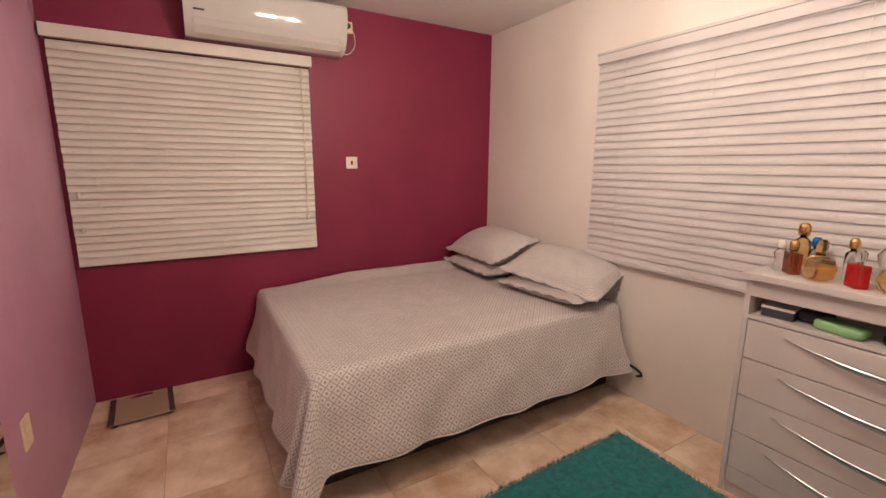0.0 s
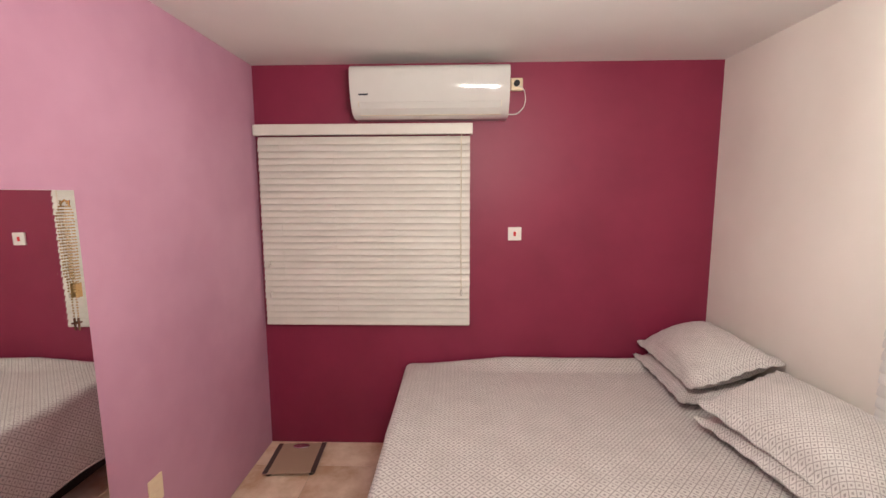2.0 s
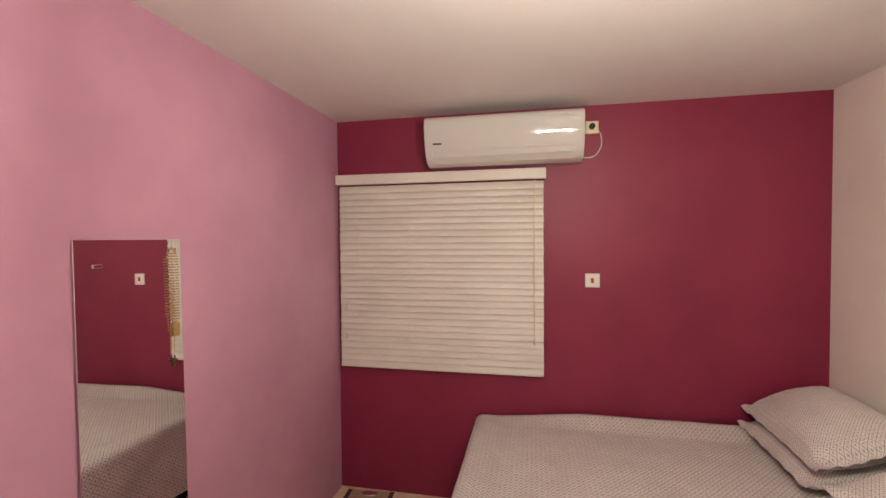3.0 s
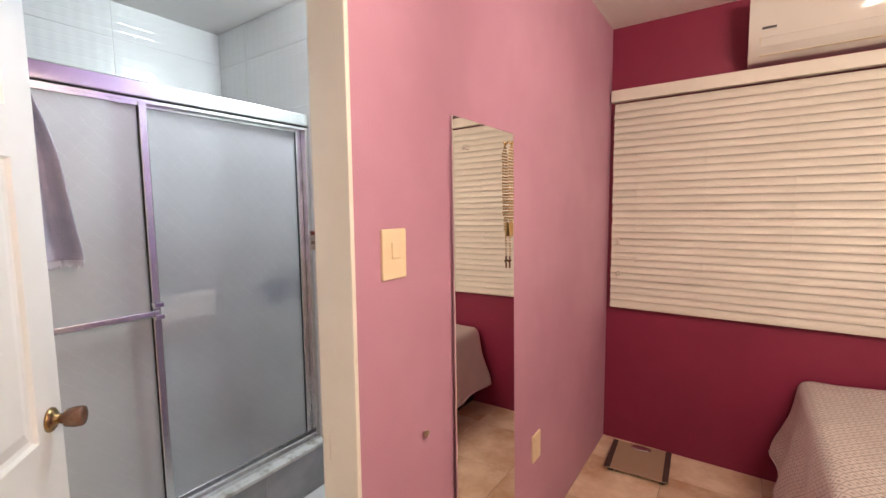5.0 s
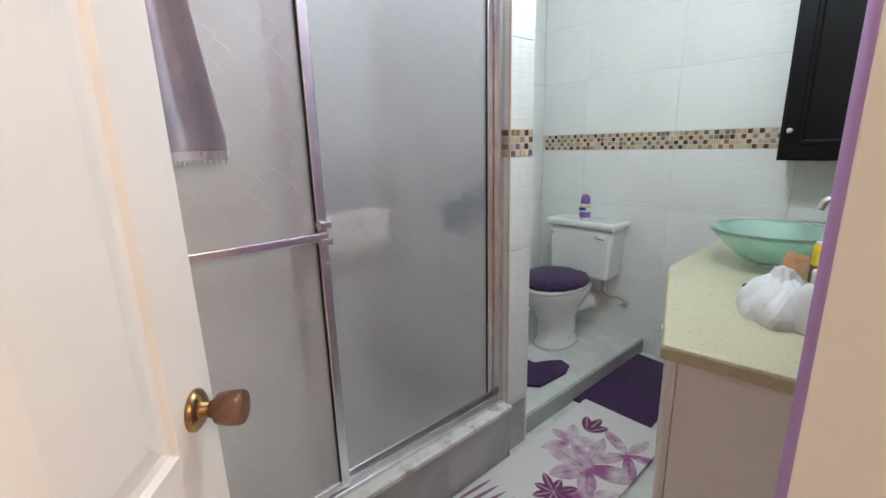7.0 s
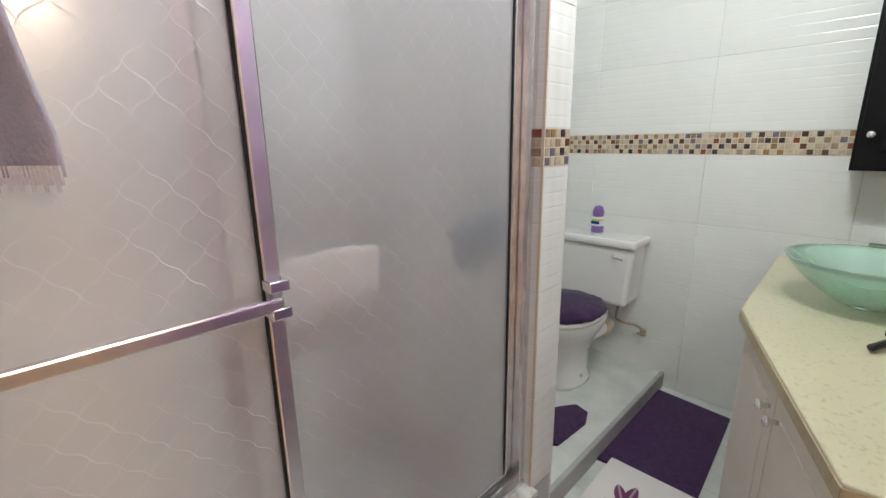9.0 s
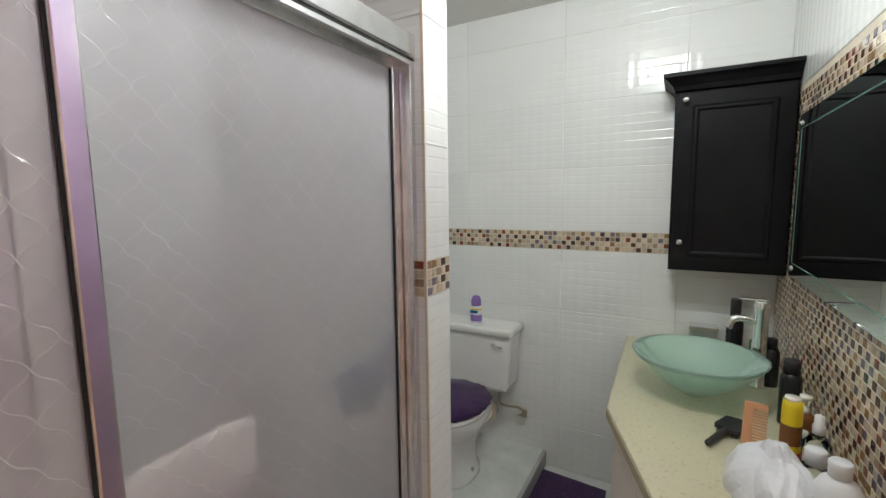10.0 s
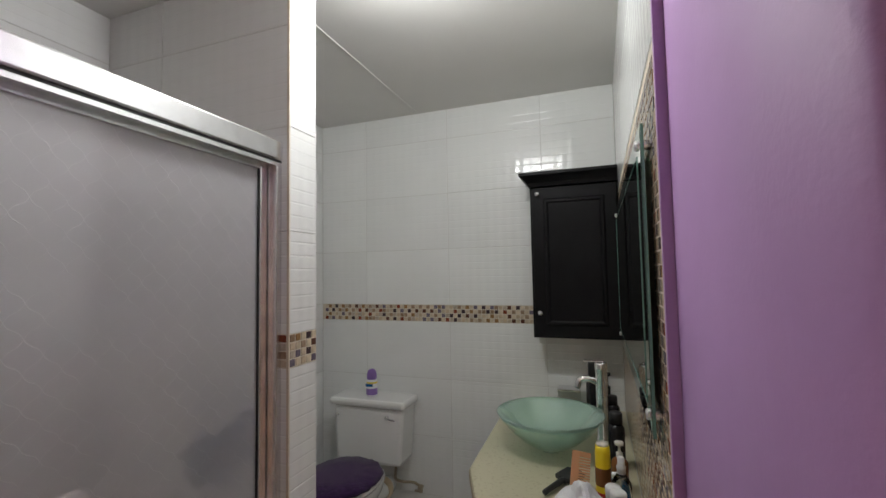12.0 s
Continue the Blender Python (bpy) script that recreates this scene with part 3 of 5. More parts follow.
def air_conditioner():
    a = thing("air_conditioner", "white split air conditioner high on the maroon wall", "air conditioner", pose(1.09, BACK, 2.168))
    L = 0.93
    prof = [(0.0, 0.0), (-0.10, 0.0), (-0.150, 0.018), (-0.178, 0.048)]
    prof += [(-0.222 + 0.765 * (0.275 - z) ** 2, z) for z in (0.07, 0.09, 0.11, 0.13, 0.15, 0.17, 0.19, 0.21, 0.23, 0.25)]
    prof += [(-0.219, 0.266), (-0.206, 0.282), (0.0, 0.284)]
    bm = bmesh.new()
    a0 = [bm.verts.new((0, y, z)) for y, z in prof]
    a1 = [bm.verts.new((L, y, z)) for y, z in prof]
    for i in range(len(prof)):
        j = (i + 1) % len(prof)
        bm.faces.new((a0[i], a0[j], a1[j], a1[i]))
    bm.faces.new(a0)
    bm.faces.new(a1[::-1])
    bmesh.ops.bevel(bm, geom=[e for e in bm.edges if abs(e.verts[0].co.x - e.verts[1].co.x) < 1e-6], offset=0.004, segments=2, affect="EDGES")
    for e in bm.edges:
        if abs(e.verts[0].co.x - e.verts[1].co.x) < 0.01:
            e.smooth = False
    body = part("body", bm, "ac_plastic", a)
    for f in body.data.polygons:
        f.use_smooth = abs(f.normal.x) < 0.2
    bm = bmesh.new()
    o = 0.003
    q = [(-0.149, 0.017), (-0.180, 0.050), (-0.194, 0.084)]
    v0 = [bm.verts.new((0.05, y - o, z - o)) for y, z in q]
    v1 = [bm.verts.new((L - 0.05, y - o, z - o)) for y, z in q]
    w0 = [bm.verts.new((0.05, y + o, z)) for y, z in q]
    w1 = [bm.verts.new((L - 0.05, y + o, z)) for y, z in q]
    for i in range(2):
        bm.faces.new((v0[i], v0[i + 1], v1[i + 1], v1[i]))
        bm.faces.new((w0[i], w0[i + 1], w1[i + 1], w1[i]))
        bm.faces.new((v0[i], v0[i + 1], w0[i + 1], w0[i]))
        bm.faces.new((v1[i], v1[i + 1], w1[i + 1], w1[i]))
    bm.faces.new((v0[0], v1[0], w1[0], w0[0]))
    bm.faces.new((v0[2], v1[2], w1[2], w0[2]))
    part("air_flap", bm, "ac_plastic", a, "closed outlet flap")
    bm = box(0.045, L - 0.045, -0.1585, -0.14, 0.012, 0.015)
    bm_box(bm, 0.045, 0.048, -0.1950, -0.17, 0.055, 0.09)
    bm_box(bm, L - 0.048, L - 0.045, -0.1950, -0.17, 0.055, 0.09)
    part("flap_gap", bm, "cord", a)
    part("badge", box(0.05, 0.105, -0.2068, -0.19, 0.118, 0.128), "ink", a, "small dark maker's badge")
    return a


air_conditioner()
p = thing("wall_socket", "cream socket box with a black plug beside the air conditioner", "socket", pose(2.045, BACK, 2.345))
part("plate", box(0, 0.075, -0.03, 0.0, 0, 0.075, 0.006), "cream_plastic", p)
part("plug", lathe([(0.018, 0), (0.018, 0.02), (0.010, 0.028)], 16), "dark", p).matrix_basis = pose(0.036, -0.03, 0.04, 90, 0, 0)
part("flex", tube(arc([(0.036, -0.05, 0.03), (0.085, -0.02, 0.0), (0.09, -0.012, -0.08), (0.045, -0.012, -0.135), (-0.02, -0.012, -0.14)]), 0.003, 6), "plastic", p)
p = thing("fused_switch", "white square fused switch with a red rocker", "switch", pose(2.045, BACK, 1.415))
part("plate", box(0, 0.086, -0.012, 0, 0, 0.086, 0.004), "plastic", p)
part("rocker", box(0.034, 0.050, -0.018, -0.010, 0.028, 0.058, 0.003), "red", p, "red rocker")


def cushion(name, w, d, h, flange):
    """Stuffed pillow in a ruffled case: w along y, d along x."""
    bm = bmesh.new()
    nx, ny = 26, 36
    uvl = bm.loops.layers.uv.new("UVMap")
    sides = []
    for sgn in (1, -1):
        rows = []
        for i in range(nx + 1):
            row = []
            for j in range(ny + 1):
                u, v = 2 * i / nx - 1, 2 * j / ny - 1
                inner = (max(0.0, 1 - abs(u * (d + 2 * flange) / d) ** 2.3) * max(0.0, 1 - abs(v * (w + 2 * flange) / w) ** 2.3)) ** 0.5
                wave = 0.006 * math.sin(19 * v + 5 * u) * (abs(u) ** 6 + abs(v) ** 6) + 0.005 * math.sin(23 * u - 3) * abs(v) ** 6
                z = sgn * (0.5 * h * inner + 0.002) + wave + 0.010 * noise.noise(Vector((u * 2, v * 3, sgn * 3 + w))) * inner
                pull = 1 - 0.05 * (abs(u * v)) ** 2 + 0.0
                row.append(bm.verts.new((u * (d / 2 + flange) * (1 - 0.05 * (1 - v * v) * 0.6), v * (w / 2 + flange) * (1 - 0.04 * (1 - u * u)), z)))
            rows.append(row)
        for i in range(nx):
            for j in range(ny):
                f = bm.faces.new((rows[i][j], rows[i + 1][j], rows[i + 1][j + 1], rows[i][j + 1]))
                for lp, (a, b) in zip(f.loops, ((i, j), (i + 1, j), (i + 1, j + 1), (i, j + 1))):
                    lp[uvl].uv = (a / nx * d * 1.75, b / ny * w * 1.75)
        sides.append(rows)
    t, s = sides
    ring = [(0, j) for j in range(ny)] + [(i, ny) for i in range(nx)] + [(nx, j) for j in range(ny, 0, -1)] + [(i, 0) for i in range(nx, 0, -1)]
    for a, b in zip(ring, ring[1:] + ring[:1]):
        bm.faces.new((t[a[0]][a[1]], t[b[0]][b[1]], s[b[0]][b[1]], s[a[0]][a[1]]))
    return mesh(name, bm, "cover", True)


BX0, BX1, BY0, BY1, BZ = 1.37, 3.32, 2.42, 3.885, 0.595


def bed():
    b = thing("bed", "double bed on a dark base against the maroon wall", "bed", pose(BX0, BY0, 0))
    L, W = BX1 - BX0, BY1 - BY0
    part("bed_base", box(0.05, L - 0.02, 0.05, W - 0.02, 0.03, 0.30, 0.01), "bed_base", b, "black fabric bed base")
    for x in (0.15, L - 0.15):
        for y in (0.15, W - 0.15):
            part("leg", lathe([(0.03, 0), (0.035, 0.06)], 12, (x, y, 0)), "bed_base", b)
    part("mattress", box(0.025, L - 0.02, 0.03, W - 0.01, 0.30, BZ - 0.015, 0.04), "mattress", b)
    part("strap", tube(arc([(L - 0.03, 0.02, 0.26), (L - 0.02, -0.15, 0.22), (L - 0.01, -0.185, 0.19), (L - 0.005, -0.15, 0.17)]), 0.008, 8), "bed_base", b, "loose black strap")
    return b


def bedcover():
    """Cover over the top, hanging on the near side and the foot, with folds that open out below."""
    bm = bmesh.new()
    uvl = bm.loops.layers.uv.new("UVMap")
    L, W, R = BX1 - BX0, BY1 - BY0, 0.05
    hang_s, hang_t = 0.40, 0.425
    step = 0.022
    ss = [-hang_s + k * step for k in range(int((hang_s + L) / step) + 1)]
    tt = [-hang_t + k * step for k in range(int((hang_t + W) / step) + 1)]

    def drop(h):
        """How far out and down a length h of hanging cloth gets."""
        if h < R * math.pi / 2:
            a = h / R
            return R * math.sin(a) - R, R * (1 - math.cos(a))
        return 0.0, R + (h - R * math.pi / 2)

    def place(s, t):
        ns = noise.noise(Vector((s * 1.6, t * 1.6, 2)))
        s0, t0 = max(0.0, R - s), max(0.0, R - t)
        h = math.hypot(s0, t0)
        if h == 0:
            flat = 0.004 * ns + 0.003 * noise.noise(Vector((s * 6, t * 6, 5)))
            pil = 0.052 * max(0.0, 1 - abs(t - W + 0.03) / 0.12) * min(1.0, max(0.0, (s - 0.15) / 0.5))
            return Vector((s, t, BZ + flat + pil))
        ds, dt = s0 / h, t0 / h
        out, down = drop(h)
        out += R
        below = max(0.0, down - 0.04)
        corner = 4 * (ds * dt) ** 2
        along = t * ds + s * dt
        fold = (0.010 * math.sin(along * 15 - 5 * below + 2.2 * noise.noise(Vector((along * 3, 0, 1)))) + 0.030 * noise.noise(Vector((along * 3.1 - 2 * below, 2, 3)))) * min(1.0, below / 0.35)
        fold += 0.011 * math.sin(along * 11 + 13 * below + 3 * noise.noise(Vector((along * 2, below * 3, 7)))) * min(1.0, below / 0.15)
        if corner > 0.02:
            ang = math.atan2(dt, ds)
            fold = fold * (1 - corner) + corner * (0.12 * math.sin(ang * 7 + 0.7) + 0.03) * min(1.0, below / 0.4)
        flare = (0.27 * dt + 0.21 * ds) * below + fold
        o = out + flare
        z = BZ - (0.97 - 0.075 * dt * max(0.0, 1 - 1.6 * corner)) * down
        base = Vector((max(s, R) if s0 == 0 else R, max(t, R) if t0 == 0 else R, 0))
        p = base + Vector((-ds * o, -dt * o, 0))
        p.z = max(z, 0.008 + 0.01 * abs(ns))
        return p

    grid = [[bm.verts.new(place(s, t)) for t in tt] for s in ss]
    for i in range(len(ss) - 1):
        for j in range(len(tt) - 1):
            f = bm.faces.new((grid[i][j], grid[i + 1][j], grid[i + 1][j + 1], grid[i][j + 1]))
            for lp, (a, b) in zip(f.loops, ((i, j), (i + 1, j), (i + 1, j + 1), (i, j + 1))):
                lp[uvl].uv = (ss[a], tt[b])
    foot = [grid[0][j].co.copy() for j in range(len(tt) - 1, -1, -1)]
    near = [grid[i][0].co.copy() for i in range(len(ss))]
    ob = part("bedspread", bm, "cover", None, "", True)
    for line in (foot, near):
        part("hem", tube(line, 0.0045, 6), "hem", ob, "stitched pale hem", True)
    ob.matrix_basis = pose(BX0, BY0, 0)
    so = ob.modifiers.new("thickness", "SOLIDIFY")
    so.thickness = 0.005
    return tagged(ob, "grey and white lattice patterned bedspread hanging over the bed", "bedspread")


bed()
bedcover()
lower = cushion("pillow", 0.64, 0.40, 0.16, 0.022)
upper = cushion("pillow", 0.67, 0.41, 0.235, 0.022)
for data, x, y, z, rx, ry, rz in ((lower, 3.105, 2.77, BZ + 0.07, 0, -4, 8), (lower, 3.09, 3.54, BZ + 0.075, 0, -5, -2),
                                  (upper, 3.125, 2.745, BZ + 0.175, 7, -16, 13), (upper, 3.105, 3.53, BZ + 0.22, 0, -20, -2)):
    ob = new("pillow", data)
    ob.matrix_basis = pose(x, y, z, rx, ry, rz)
    tagged(ob, "plump pillow in a grey lattice patterned ruffled case", "pillow", "pillows on the bed")

# glass scale on the floor
sc = thing("bathroom_scale", "smoked glass bathroom scale on the tiled floor", "scale", pose(0.675, 3.685, 0.0, 0, 0, 4))
part("platform", extrude_outline([(-0.155, -0.16), (0.155, -0.16), (0.155, 0.16), (-0.155, 0.16)], 0.018, 0.026, 0.002), "scale_glass", sc)
for x in (-0.16, 0.13):
    part("metal_strip", box(x, x + 0.03, -0.16, 0.16, 0.020, 0.029, 0.003), "dark_strip", sc)
part("display", lathe([(0.055, 0), (0.055, 0.006), (0.048, 0.009)], 20, (0, 0.12, 0.024), (1, 0.5)), "alu", sc)
for x in (-0.13, 0.13):
    for y in (-0.13, 0.13):
        part("foot", lathe([(0.018, 0.0), (0.02, 0.018)], 12, (x, y, 0)), "dark", sc)

# tall mirror, beads, switch and socket on the pink wall
mi = thing("wall_mirror", "tall narrow frameless mirror on the pink wall", "mirror", pose(PINK + 0.018, 2.140, 0.30, 0, -0.55, 0))
part("glass", box(0.001, 0.006, 0, 0.388, 0, 1.428, 0.0015), "mirror", mi)
part("backing", box(-0.003, 0.0005, 0.004, 0.384, 0.004, 1.424), "alu", mi, "grey backing sheet")
for z in (0.04, 1.38):
    part("spacer", box(-0.018 + 0.0096 * z, -0.003, 0.05, 0.33, z - 0.02, z + 0.02), "dark", mi)
part("top_clip", box(0.0005, 0.010, 0.055, 0.085, 1.34, 1.352, 0.002), "chrome", mi)
bd = thing("rosary", "brown bead rosary strands with a wooden cross hung on the mirror", "rosary", pose(PINK + 0.014, 2.487, 1.685))
part("hook", tube([(-0.006, 0, 0.012), (0.006, 0, 0.004), (0.010, 0, -0.006), (0.012, 0, 0.010)], 0.003, 6), "gold", bd)
rnd = random.Random(4)
for off, ln in ((-0.021, 0.25), (-0.013, 0.30), (-0.004, 0.27), (0.005, 0.30), (0.013, 0.26)):
    bm = bmesh.new()
    n = int(ln / 0.010)
    for k in range(n):
        v = k / n
        c = (0.008 + 0.002 * rnd.random(), off * min(1.0, v * 6 + 0.2) + 0.0015 * rnd.uniform(-1, 1), -ln * v)
        bmesh.ops.create_icosphere(bm, subdivisions=1, radius=0.0034, matrix=Matrix.Translation(c))
    part("strand", bm, "bead", bd)
part("pendant", box(0.004, 0.010, -0.008, 0.018, -0.315, -0.265, 0.003), "bead", bd, "flat wooden pendant")
bm = bmesh.new()
for k in range(9):
    bmesh.ops.create_icosphere(bm, subdivisions=1, radius=0.0034, matrix=Matrix.Translation((0.008, -0.008 + 0.001 * (k % 2), -0.30 - 0.0095 * k)))
part("tail_strand", bm, "bead", bd)
bm = box(0.005, 0.010, -0.011, -0.005, -0.425, -0.382, 0.001)
bm_box(bm, 0.005, 0.010, -0.020, 0.004, -0.402, -0.396, 0.001)
part("cross", bm, "wood", bd, "small wooden cross")
sw = thing("light_switch", "cream rocker light switch plate on the pink wall", "switch", pose(PINK, 1.850, 1.303))
part("plate", box(-0.001, 0.008, 0, 0.085, 0, 0.120, 0.003), "cream_plastic", sw)
part("rocker", box(0.006, 0.012, 0.030, 0.060, 0.050, 0.088, 0.002), "cream_plastic", sw)
so = thing("wall_socket", "cream socket plate low on the pink wall", "socket", pose(PINK, 2.735, 0.40))
part("plate", box(-0.001, 0.008, 0, 0.082, 0, 0.118, 0.003), "cream_plastic", so)
for z in (0.03, 0.07):
    part("receptacle", box(0.006, 0.0095, 0.026, 0.056, z, z + 0.025, 0.002), "cream_plastic", so)
nl = part("wall_nail", lathe([(0.004, 0), (0.005, 0.006), (0.010, 0.010), (0.009, 0.014)], 10), "rust")
nl.matrix_basis = pose(PINK, 2.003, 0.868, 0, 90, 0)
tagged(nl, "small rusty nail head in the pink wall", "nail")


hc = thing("hanging_cloth", "dark plum cloth hanging on a wooden peg above the doorway", "cloth", pose(PINK, 1.60, 2.04))
bm = bmesh.new()
rows = []
for i in range(9):
    v = i / 8
    row = []
    for k in range(13):
        u = k / 12
        wd = 0.05 + 0.075 * math.sin(math.pi * min(1.0, v * 0.8 + 0.1))
        row.append(bm.verts.new((0.014 + 0.012 * math.sin(u * 11) * (1 - v * 0.6), -0.02 + (u - 0.5) * 2 * wd + 0.03 * (1 - v), 0.02 * abs(math.sin(u * 5)) * (1 - v) + 0.24 * v)))
    rows.append(row)
for a, c in zip(rows, rows[1:]):
    for k in range(12):
        bm.faces.new((a[k], a[k + 1], c[k + 1], c[k]))
cl = part("cloth", bm, "plum", hc, "", True)
cl.modifiers.new("thickness", "SOLIDIFY").thickness = 0.004
part("wall_peg", tube([(0.0, 0.10, 0.085), (0.035, 0.10, 0.095)], 0.009, 10), "wood", hc)
part("rail", box(0.0005, 0.014, -0.12, 0.13, 0.235, 0.262, 0.003), "wood", hc)


def dresser():
    X0, X1, Y0, Y1, T = 2.995, 3.275, 0.62, 1.605, 1.022
    d = thing("chest_of_drawers", "pale grey laminate chest with bowed chrome handles below the window", "dresser", pose(X0, Y1, 0, 0, 0, -90))
    W, D = Y1 - Y0, X1 - X0
    part("side_panel", box(0, 0.022, 0, D, 0, T - 0.03, 0.001), "dresser", d)
    part("side_panel", box(W - 0.022, W, 0, D, 0, T - 0.03, 0.001), "dresser", d)
    part("top", box(-0.012, W + 0.006, -0.030, D, T - 0.03, T, 0.004), "dresser", d)
    part("lip", box(0.022, W - 0.022, 0.0, 0.018, T - 0.10, T - 0.032), "dresser", d)
    part("shelf", box(0.022, W - 0.022, 0.0, D, 0.825, 0.842), "dresser", d)
    part("back_panel", box(0.022, W - 0.022, D - 0.012, D, 0.05, T - 0.032), "dresser", d)
    part("plinth", box(0.022, W - 0.022, 0.012, 0.03, 0.0, 0.06), "dresser", d)
    zs = [0.065, 0.135, 0.308, 0.482, 0.652, 0.822]
    for k, (z0, z1) in enumerate(zip(zs[1:-1], zs[2:])):
        dr = part("drawer", box(0.025, W - 0.025, -0.002, 0.22, z0 + 0.002, z1 - 0.003, 0.002), "dresser", d)
        zc = (z0 + z1) / 2 + 0.015
        bm = bmesh.new()
        n = 18
        rows = []
        for i in range(n + 1):
            u = i / n
            x = 0.16 + u * (W - 0.32)
            bow = math.sin(math.pi * u)
            c = Vector((x, -0.006 - 0.032 * bow, zc + 0.03 - 0.032 * bow))
            hw = 0.004 + 0.014 * bow
            rows.append([bm.verts.new(c + Vector((0, dy, dz))) for dy, dz in ((0, hw * 0.5), (-0.004, 0), (0, -hw), (0.004, -hw * 0.2))])
        for a, b in zip(rows, rows[1:]):
            for q in range(4):
                bm.faces.new((a[q], a[(q + 1) % 4], b[(q + 1) % 4], b[q]))
        bm.faces.new(rows[0][::-1])
        bm.faces.new(rows[-1])
        part("handle", bm, "chrome", dr, "bowed chrome handle", True)
    dr = part("drawer", box(0.025, W - 0.025, -0.002, 0.22, 0.062, 0.133, 0.002), "dresser", d)
    return d


dresser()


def scent(kind, x, y, z, s, glass, cap, label):
    t = thing("perfume_bottle", label, "bottle", pose(x, y, z, 0, 0, 37 * s), "perfumes on the chest")
    if kind == "round":
        prof = [(0.020, 0), (0.034, 0.010), (0.040, 0.035), (0.032, 0.060), (0.011, 0.072), (0.010, 0.082)]
        top = 0.082
    elif kind == "square":
        prof, top = None, 0.075
    elif kind == "tall":
        prof, top = [(0.018, 0), (0.019, 0.004), (0.019, 0.085), (0.008, 0.095), (0.007, 0.10)], 0.10
    else:
        prof, top = [(0.014, 0), (0.030, 0.015), (0.018, 0.045), (0.026, 0.075), (0.010, 0.095)], 0.095
    if prof:
        part("flask", lathe([(r * s, q * s) for r, q in prof], 20), glass, t, "", True)
    else:
        bm = box(-0.026 * s, 0.026 * s, -0.017 * s, 0.017 * s, 0, 0.068 * s, 0.005)
        part("flask", bm, glass, t)
        part("neck", lathe([(0.009 * s, 0.066 * s), (0.009 * s, 0.077 * s)], 12), "gold", t)
    part("cap", lathe([(0.012 * s, 0), (0.014 * s, 0.006 * s), (0.014 * s, 0.026 * s), (0.008 * s, 0.034 * s)], 14, (0, 0, top * s)), cap, t, "", True)
    return t


T = 1.022
for kind, x, y, s, glass, cap, label in (
        ("square", 3.10, 1.50, 1.25, "dark_amber", "gold", "square dark amber perfume bottle with a gold cap"),
        ("round", 3.06, 1.40, 1.35, "amber", "amber", "round amber perfume bottle with a glass stopper"),
        ("tall", 3.13, 1.44, 1.15, "clear", "blue_cap", "tall clear perfume bottle with a blue cap"),
        ("square", 3.05, 1.285, 1.25, "red_glass", "clear", "square red perfume bottle"),
        ("round", 3.06, 1.19, 1.25, "amber", "dark", "round pale amber perfume bottle with a black cap"),
        ("waist", 3.15, 1.23, 1.55, "clear", "clear", "large clear cut glass perfume bottle"),
        ("tall", 3.17, 1.34, 1.2, "clear", "gold", "tall clear perfume bottle with a gold cap"),
        ("waist", 3.11, 1.545, 1.0, "clear", "plastic", "small clear waisted perfume bottle"),
        ("tall", 3.17, 1.50, 1.5, "amber", "gold", "tall amber perfume bottle with a gold cap"),
        ("square", 3.06, 1.09, 1.2, "red_glass", "gold", "small red perfume bottle with a gold cap"),
        ("round", 3.14, 1.12, 1.3, "clear", "clear", "round clear perfume bottle with a glass stopper")):
    scent(kind, x, y, T, s, glass, cap, label)
# things in the open shelf of the chest
t = thing("trinket_box", "small white and dark trinket box on the open shelf", "box", pose(3.07, 1.50, 0.842, 0, 0, 6))
part("body", box(-0.045, 0.045, -0.055, 0.055, 0, 0.035, 0.004), "ink", t)
part("lid", box(-0.047, 0.047, -0.057, 0.057, 0.035, 0.048, 0.004), "plastic", t)
t = thing("wrapped_soap", "crumpled green wrapped packet on the open shelf", "packet", pose(3.05, 1.30, 0.842, 0, 0, -8))
bm = box(-0.04, 0.04, -0.075, 0.075, 0, 0.042, 0.014)
for v in bm.verts:
    v.co.z *= 1 + 0.35 * noise.noise(v.co * 40)
part("wrapper", bm, "green_pack", t, "", True)
t = thing("cream_jar", "dark jar with a pale lid on the open shelf", "jar", pose(3.06, 1.16, 0.842))
part("jar", lathe([(0.026, 0), (0.030, 0.006), (0.030, 0.03), (0.024, 0.034)], 18), "bottle_black", t, "", True)
part("lid", lathe([(0.020, 0.034), (0.020, 0.062), (0.017, 0.066)], 18), "plastic", t)
t = thing("toiletry_bag", "dark toiletry pouch lying on the open shelf", "pouch", pose(3.12, 1.40, 0.842))
bm = box(-0.05, 0.05, -0.05, 0.05, 0, 0.05, 0.018)
part("pouch", bm, "ink", t, "", True)

# rug
bm = bmesh.new()
nx, ny = 60, 50
X0, X1, Y0, Y1 = 1.95, 2.94, 1.05, 2.08
rows = [[bm.verts.new((X0 + (X1 - X0) * i / nx + 0.006 * noise.noise(Vector((i * 0.9, j * 0.9, 0))), Y0 + (Y1 - Y0) * j / ny + 0.02 * i / nx + 0.006 * noise.noise(Vector((j * 0.9, i * 0.9, 4))),
                       0.022 + 0.006 * noise.noise(Vector((i * 0.7, j * 0.7, 9))))) for j in range(ny + 1)] for i in range(nx + 1)]
for i in range(nx):
    for j in range(ny):
        bm.faces.new((rows[i][j], rows[i + 1][j], rows[i + 1][j + 1], rows[i][j + 1]))
for v in [v for v in bm.verts if v.is_boundary]:
    v.co.z = 0.004
rg = tagged(part("rug", bm, "rug", None, "", True), "teal shag rug on the beige tiled floor", "rug")
rs = random.Random(8)
vv, ff = [], []
